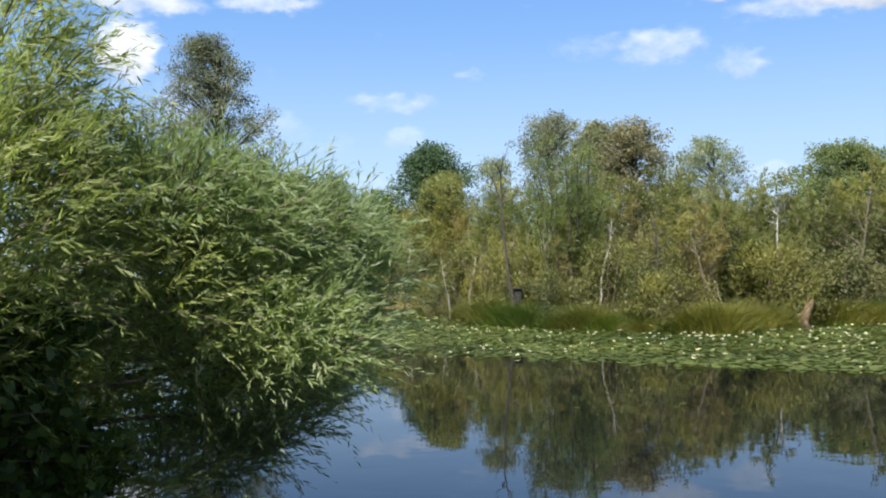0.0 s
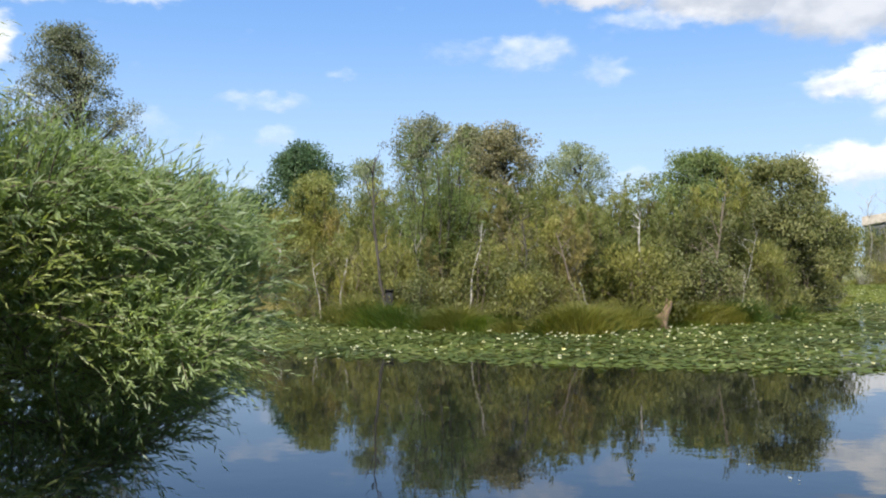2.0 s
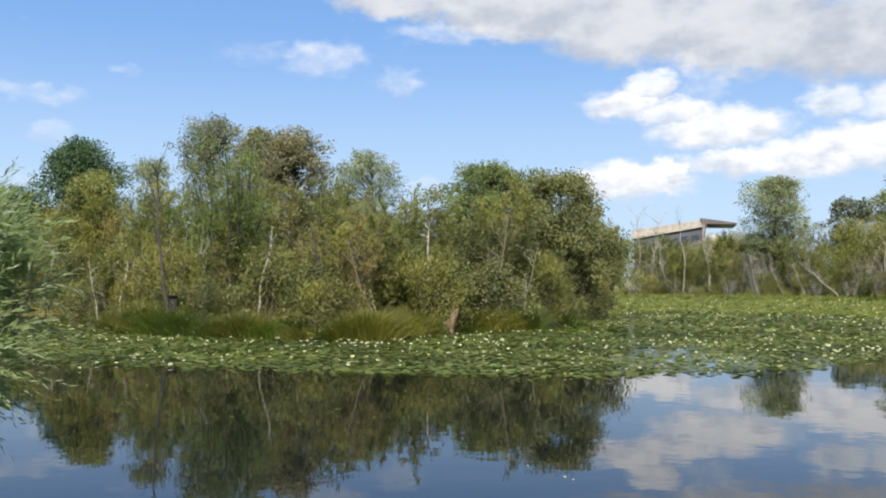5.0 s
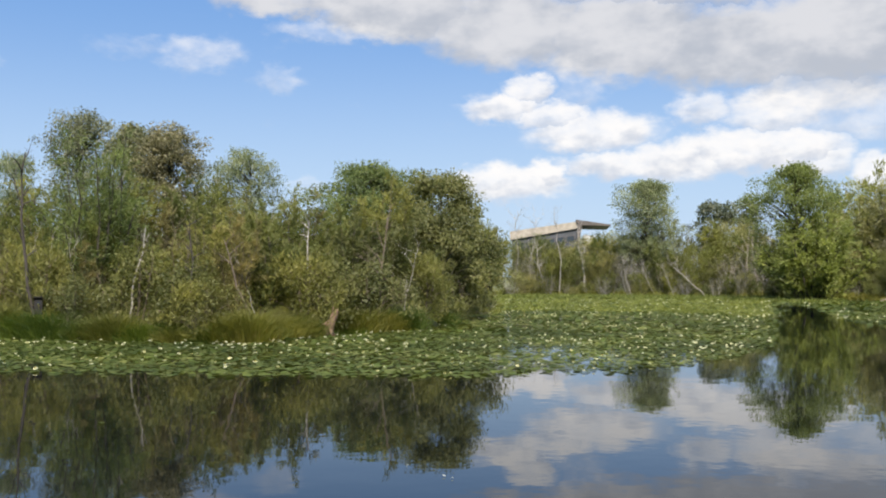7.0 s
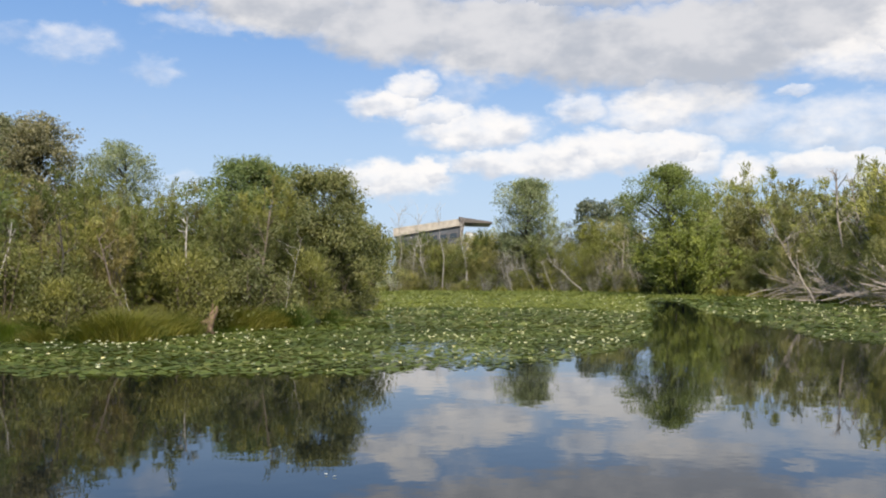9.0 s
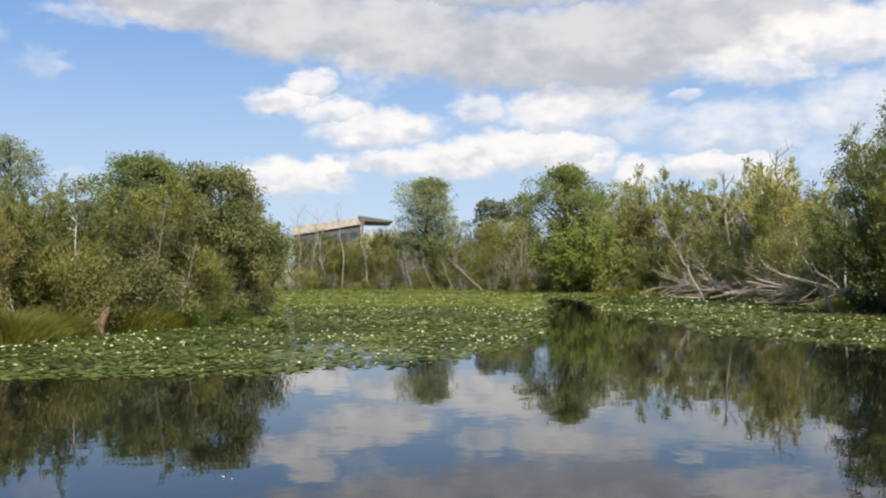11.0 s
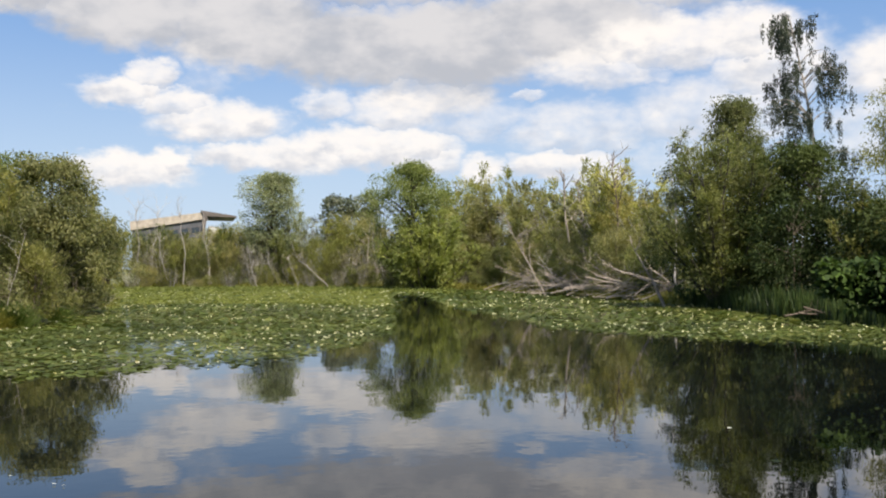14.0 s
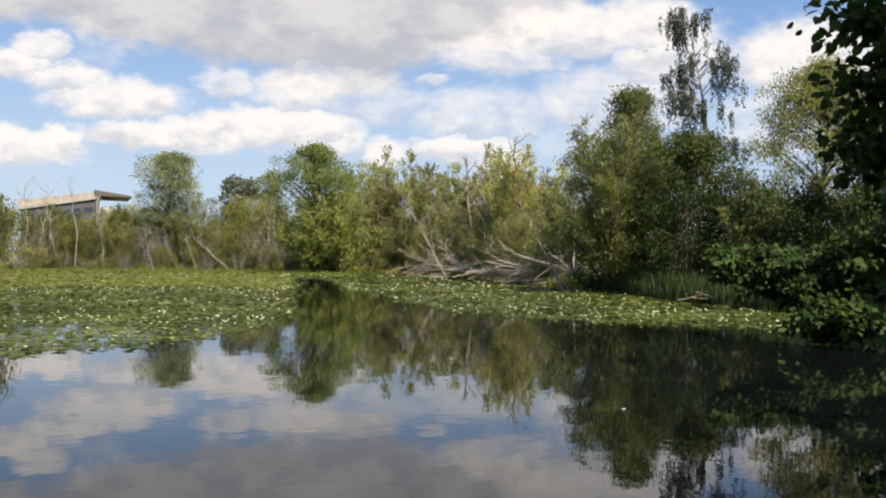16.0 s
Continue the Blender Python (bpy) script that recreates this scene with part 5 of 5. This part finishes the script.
# unseen alders added on the bank behind; their crowns shade the near growth
for i, (x, y, h, sp) in enumerate([(-5.6, -2.2, 7.0, 1.5), (3.0, -6.2, 11.5, 3.2)]):
    ob = grow("alder_tree", 640 + i, h, sp, 0.5, "round", 1, 190, 90, 0.75, (0.24, 0.65), 0.2, (ALDER, BARK), 0.2)
    ob.location = (x, y, 0.15)
    tagged(ob, "unseen leafy alder added on the bank to shade the near water", "tree")


# ---- water lilies ----
NEAR_AZ = [-16, -5.6, 1.1, 7.2, 16.9, 24.8, 30, 34.8, 38.3, 41.7, 44.5, 46.6, 47.5, 47.4, 48.4, 50.6, 53.5, 56.2, 60, 64.7, 70, 76, 82]
NEAR_D = [24, 21.9, 20.4, 19.1, 17.8, 17.5, 17.4, 18.6, 18.7, 20.4, 22.8, 26.5, 40, 40, 60, 43.6, 34.5, 29.4, 27, 25.2, 24.7, 24.3, 24]


def lily_spots(rng, lo, hi, step):
    """Places for pads between two distances, on the water and inside the pads' near edge."""
    a0, a1 = radians(-16), radians(84)
    area = 0.5 * (hi * hi - lo * lo) * (a1 - a0)
    n = int(area / step ** 2)
    d = np.sqrt(rng.uniform(lo * lo, hi * hi, n))
    a = np.degrees(rng.uniform(a0, a1, n))
    near = np.interp(a, NEAR_AZ, NEAR_D)
    wob = 0.3 * np.sin(a * 2.1) + 0.25 * np.sin(a * 5.3 + 1) + rng.normal(size=n) * 0.22
    far = shore(a) + np.where(a < 24, -0.5 + 0.4 * np.sin(a * 3.1), 0.3)
    ok = (d > near + wob * (near / 22)) & (d < far) & (a > -14)
    # the open channel between the two beds
    ok &= ~((a > 46.9 + rng.normal(size=n) * 0.25) & (a < 50.6) & (d < np.interp(a, [46.9, 48.4, 50.6], [68, 66, 43.6])))
    x, y = d * np.sin(np.radians(a)), d * np.cos(np.radians(a))
    # thin patches of open water
    patch = np.sin(x * 0.9 + 1.3 * np.sin(y * 0.5)) * np.sin(y * 0.8 + 1.1 * np.sin(x * 0.6))
    ok &= rng.uniform(size=n) < np.where(patch > 0.7, 0.5, 0.93) * np.clip(0.7 + (d - near) / 4.0, 0.7, 1.0)
    return x[ok], y[ok], d[ok], a[ok]


def pad_mesh(rng, x, y, r, tilt, k=8):
    m = len(x)
    th0 = rng.uniform(0, 6.28, m)
    ang = np.linspace(0.16, 2 * np.pi - 0.16, k - 1)
    rr = r[:, None] * (1 + 0.07 * rng.normal(size=(m, k - 1)))
    px = np.concatenate([np.cos(th0[:, None] + ang) * rr, 0.25 * r[:, None] * np.cos(th0)[:, None] * 0], 1)
    py = np.concatenate([np.sin(th0[:, None] + ang) * rr, 0 * r[:, None]], 1)
    td, tm = rng.uniform(0, 6.28, m), tilt
    pz = (px * np.cos(td)[:, None] + py * np.sin(td)[:, None]) * np.tan(tm)[:, None]
    curl = np.concatenate([0.07 * r[:, None] * np.clip(rng.normal(size=(m, k - 1)), -0.3, 2.2), np.zeros((m, 1))], 1)
    base = 0.012 + np.abs(np.sin(tm) * r)[:, None] * 0.9
    V = np.stack([x[:, None] + px, y[:, None] + py, base + pz + curl], -1).reshape(-1, 3)
    return V, np.arange(m * k).reshape(m, k)


def flower_mesh(rng, x, y, z, r, rings=((8, 0.35, 1.0), (7, 0.9, 0.8), (6, 1.6, 0.55))):
    V, F = [], []
    n = 0
    for count, rise, reach in rings:
        for j in range(count):
            th = 6.283 * j / count + rise
            a = np.stack([np.cos(th) * np.ones(len(x)), np.sin(th) * np.ones(len(x)), rise * np.ones(len(x))], 1)
            a = unit(a)
            s = np.array([-math.sin(th), math.cos(th), 0])
            c = np.stack([x, y, z], 1)
            L = (r * reach)[:, None]
            V.append(np.stack([c, c + a * L * 0.55 + s * L * 0.22, c + a * L + np.array([0, 0, 1]) * L * 0.12, c + a * L * 0.55 - s * L * 0.22], 1))
    A = np.stack(V, 1).reshape(-1, 3)
    return A, np.arange(len(A)).reshape(-1, 4)


lily = new("water_lily_bed")
tagged(lily, "bed of floating lily pads with white flowers", "water lilies")
rng = np.random.default_rng(66)
Vs, Fs, n0 = [], [], 0
spots = []
for lo, hi, step, rad, k in ((16, 32, 0.118, 0.07, 9), (32, 56, 0.205, 0.115, 7), (56, 106, 0.36, 0.20, 6)):
    x, y, d, a = lily_spots(rng, lo, hi, step)
    spots.append((x, y, d, a))
    r = rad * rng.uniform(0.6, 1.25, len(x))
    tilt = np.where(rng.uniform(size=len(x)) < 0.25, rng.uniform(0.06, 0.28, len(x)), rng.uniform(0, 0.05, len(x)))
    near = np.interp(a, NEAR_AZ, NEAR_D)
    single = np.zeros(len(x), bool)
    if k == 9:
        # the nearest pads, along the open water between two directions, are pieces of their own
        cand = np.where((a > 12) & (a < 34) & (d < near + 0.9))[0][:300]
        single[cand] = True
        kinds_of_pad = []
        for q in range(6):
            v, f = pad_mesh(np.random.default_rng(900 + q), np.zeros(1), np.zeros(1), np.array([0.082]), np.array([0.02 + 0.03 * q]), 10)
            v[:, 2] -= 0.0
            ob = mesh_object("lily_pad", v, [f], PAD, lily)
            kinds_of_pad.append(ob)
        for q, j in enumerate(cand):
            ob = kinds_of_pad[q] if q < 6 else new("lily_pad", kinds_of_pad[q % 6].data)
            ob.parent = lily
            s = float(rng.uniform(0.7, 1.2))
            ob.matrix_basis = pose(x[j], y[j], 0.0, 0, 0, float(rng.uniform(0, 360))) @ Matrix.Diagonal((s, s, s, 1))
    v, f = pad_mesh(rng, x[~single], y[~single], r[~single], tilt[~single], k)
    tagged(mesh_object("lily_pads", v, [f], PAD, lily), kind="stuff")
# flowers
kinds_of_flower = []
for q in range(4):
    rq = np.random.default_rng(950 + q)
    v, f = flower_mesh(rq, np.zeros(1), np.zeros(1), np.zeros(1), np.array([0.075]))
    kinds_of_flower.append(v)
near_pick, fv, fx = [], [], []
for (x, y, d, a), share in zip(spots, (0.026, 0.027, 0.030)):
    thick = 0.5 + 0.5 * np.sin(x * 0.35 + 2) * np.sin(y * 0.42)
    pick = np.where(rng.uniform(size=len(x)) < share * (0.4 + 1.2 * thick))[0]
    for j in pick:
        fx.append((x[j], y[j], d[j], a[j]))
fx = np.array(fx)
order = np.argsort(fx[:, 2])
close, rest_f = fx[order[:140]], fx[order[140:]]
first = None
for x, y, d, a in close:
    if first is None:
        v, f = flower_mesh(rng, np.zeros(1), np.zeros(1), np.zeros(1), np.array([0.08]))
        first = mesh_object("lily_flower", v, [f], PETAL, lily)
        ring = np.array([[0.018 * math.cos(k * 1.047), 0.018 * math.sin(k * 1.047), 0.05 + 0.008 * (k % 2)] for k in range(6)] + [[0, 0, 0.015]])
        tri = np.array([[6, k, (k + 1) % 6] for k in range(6)])
        heart = mesh_object("stamens", ring, [tri, np.array([[0, 2, 4]])], STAMEN, first)
        ob = first
    else:
        ob = new("lily_flower", first.data)
        ob.parent = lily
        new("stamens", heart.data).parent = ob
    s = float(rng.uniform(0.42, 0.78))
    ob.matrix_basis = pose(x, y, 0.04, float(rng.uniform(-15, 15)), float(rng.uniform(-15, 15)), float(rng.uniform(0, 360))) @ Matrix.Diagonal((s, s, s, 1))
v, f = flower_mesh(rng, rest_f[:, 0], rest_f[:, 1], np.full(len(rest_f), 0.05), 0.058 * rng.uniform(0.7, 1.2, len(rest_f)) * np.clip(rest_f[:, 2] / 36, 1, 1.9), ((6, 0.5, 1.0), (5, 1.3, 0.8)))
tagged(mesh_object("lily_flowers", v, [f], PETAL, lily), kind="stuff")


# ---- stadium stand beyond the trees ----
def prism(name, outline, depth, mat, parent, label="", front=0.0):
    """A flat outline in the facade's plane (right, up), given depth away from the pond."""
    bm = bmesh.new()
    f = [bm.verts.new((x, front, z)) for x, z in outline]
    b = [bm.verts.new((x, front + depth, z)) for x, z in outline]
    bm.faces.new(f)
    bm.faces.new(b[::-1])
    m = len(outline)
    for i in range(m):
        bm.faces.new((f[i], b[i], b[(i + 1) % m], f[(i + 1) % m]))
    bmesh.ops.recalc_face_normals(bm, faces=bm.faces[:])
    return part(name, bm, mat, parent, label)


stand = new("stadium_stand")
stand.matrix_basis = pose(*at(34.5, 450), 0, 0, -34.5)
tagged(stand, "grey concrete stadium stand under a sloping beige roof", "stadium")
prism("roof", [(-23, 24.2), (7.5, 28.6), (9.0, 29.2), (9.0, 25.6), (-23, 20.2)], 40, ROOF_METAL, stand)
prism("canopy", [(8.0, 29.6), (24, 27.2), (24, 26.6), (9.0, 27.0)], 38, DARK_STEEL, stand, "dark cantilevered canopy", -1.0)
prism("wall", [(-22, 0), (8.8, 0), (8.8, 25.4), (-22, 20.2)], 38, CONCRETE, stand, front=1.0)
prism("end_wall", [(11.5, 0), (17.5, 0), (17.0, 22.0), (11.5, 22.6)], 36, PALE_WALL, stand, "white end wall", 1.5)
prism("truss", [(8.4, 18.0), (9.4, 18.0), (11.0, 28.4), (9.0, 28.4)], 1.0, DARK_STEEL, stand, front=-1.4)
for i in range(6):
    x0 = -20 + i * 4.7
    lo, hi = 15.5 + 0.14 * (x0 + 20), 18.6 + 0.14 * (x0 + 20)
    win = prism("window", [(x0, lo), (x0 + 3.9, lo + 0.55), (x0 + 3.9, hi + 0.55), (x0, hi)], 0.3, DARK_STEEL, stand, front=0.8)
    prism("pane", [(x0 + 0.2, lo + 0.25), (x0 + 3.7, lo + 0.75), (x0 + 3.7, hi + 0.3), (x0 + 0.2, hi - 0.2)], 0.1, DARK_GLASS, win, front=0.74)

# ---- specks of drifting leaf on the open water ----
for i, (a, d, s) in enumerate([(25.4, 9.2, 0.012), (27.6, 8.7, 0.018), (28.1, 8.6, 0.012), (-3.4, 13, 0.05), (-4.6, 14.2, 0.06), (-5.0, 12.4, 0.05), (66.5, 11.2, 0.03), (69, 9.4, 0.05), (7.9, 12.6, 0.05), (14, 13.1, 0.05)]):
    v, f = pad_mesh(np.random.default_rng(700 + i), np.zeros(1), np.zeros(1), np.array([s]), np.array([0.05]), 7)
    ob = mesh_object("drifting_leaf", v, [f], PETAL if i in (0, 1, 2, 6) else PAD)
    ob.matrix_basis = pose(*at(a, d), 0, 0, i * 47)
    tagged(ob, "small pale leaf drifting on open water", "leaf", "drifting leaves")
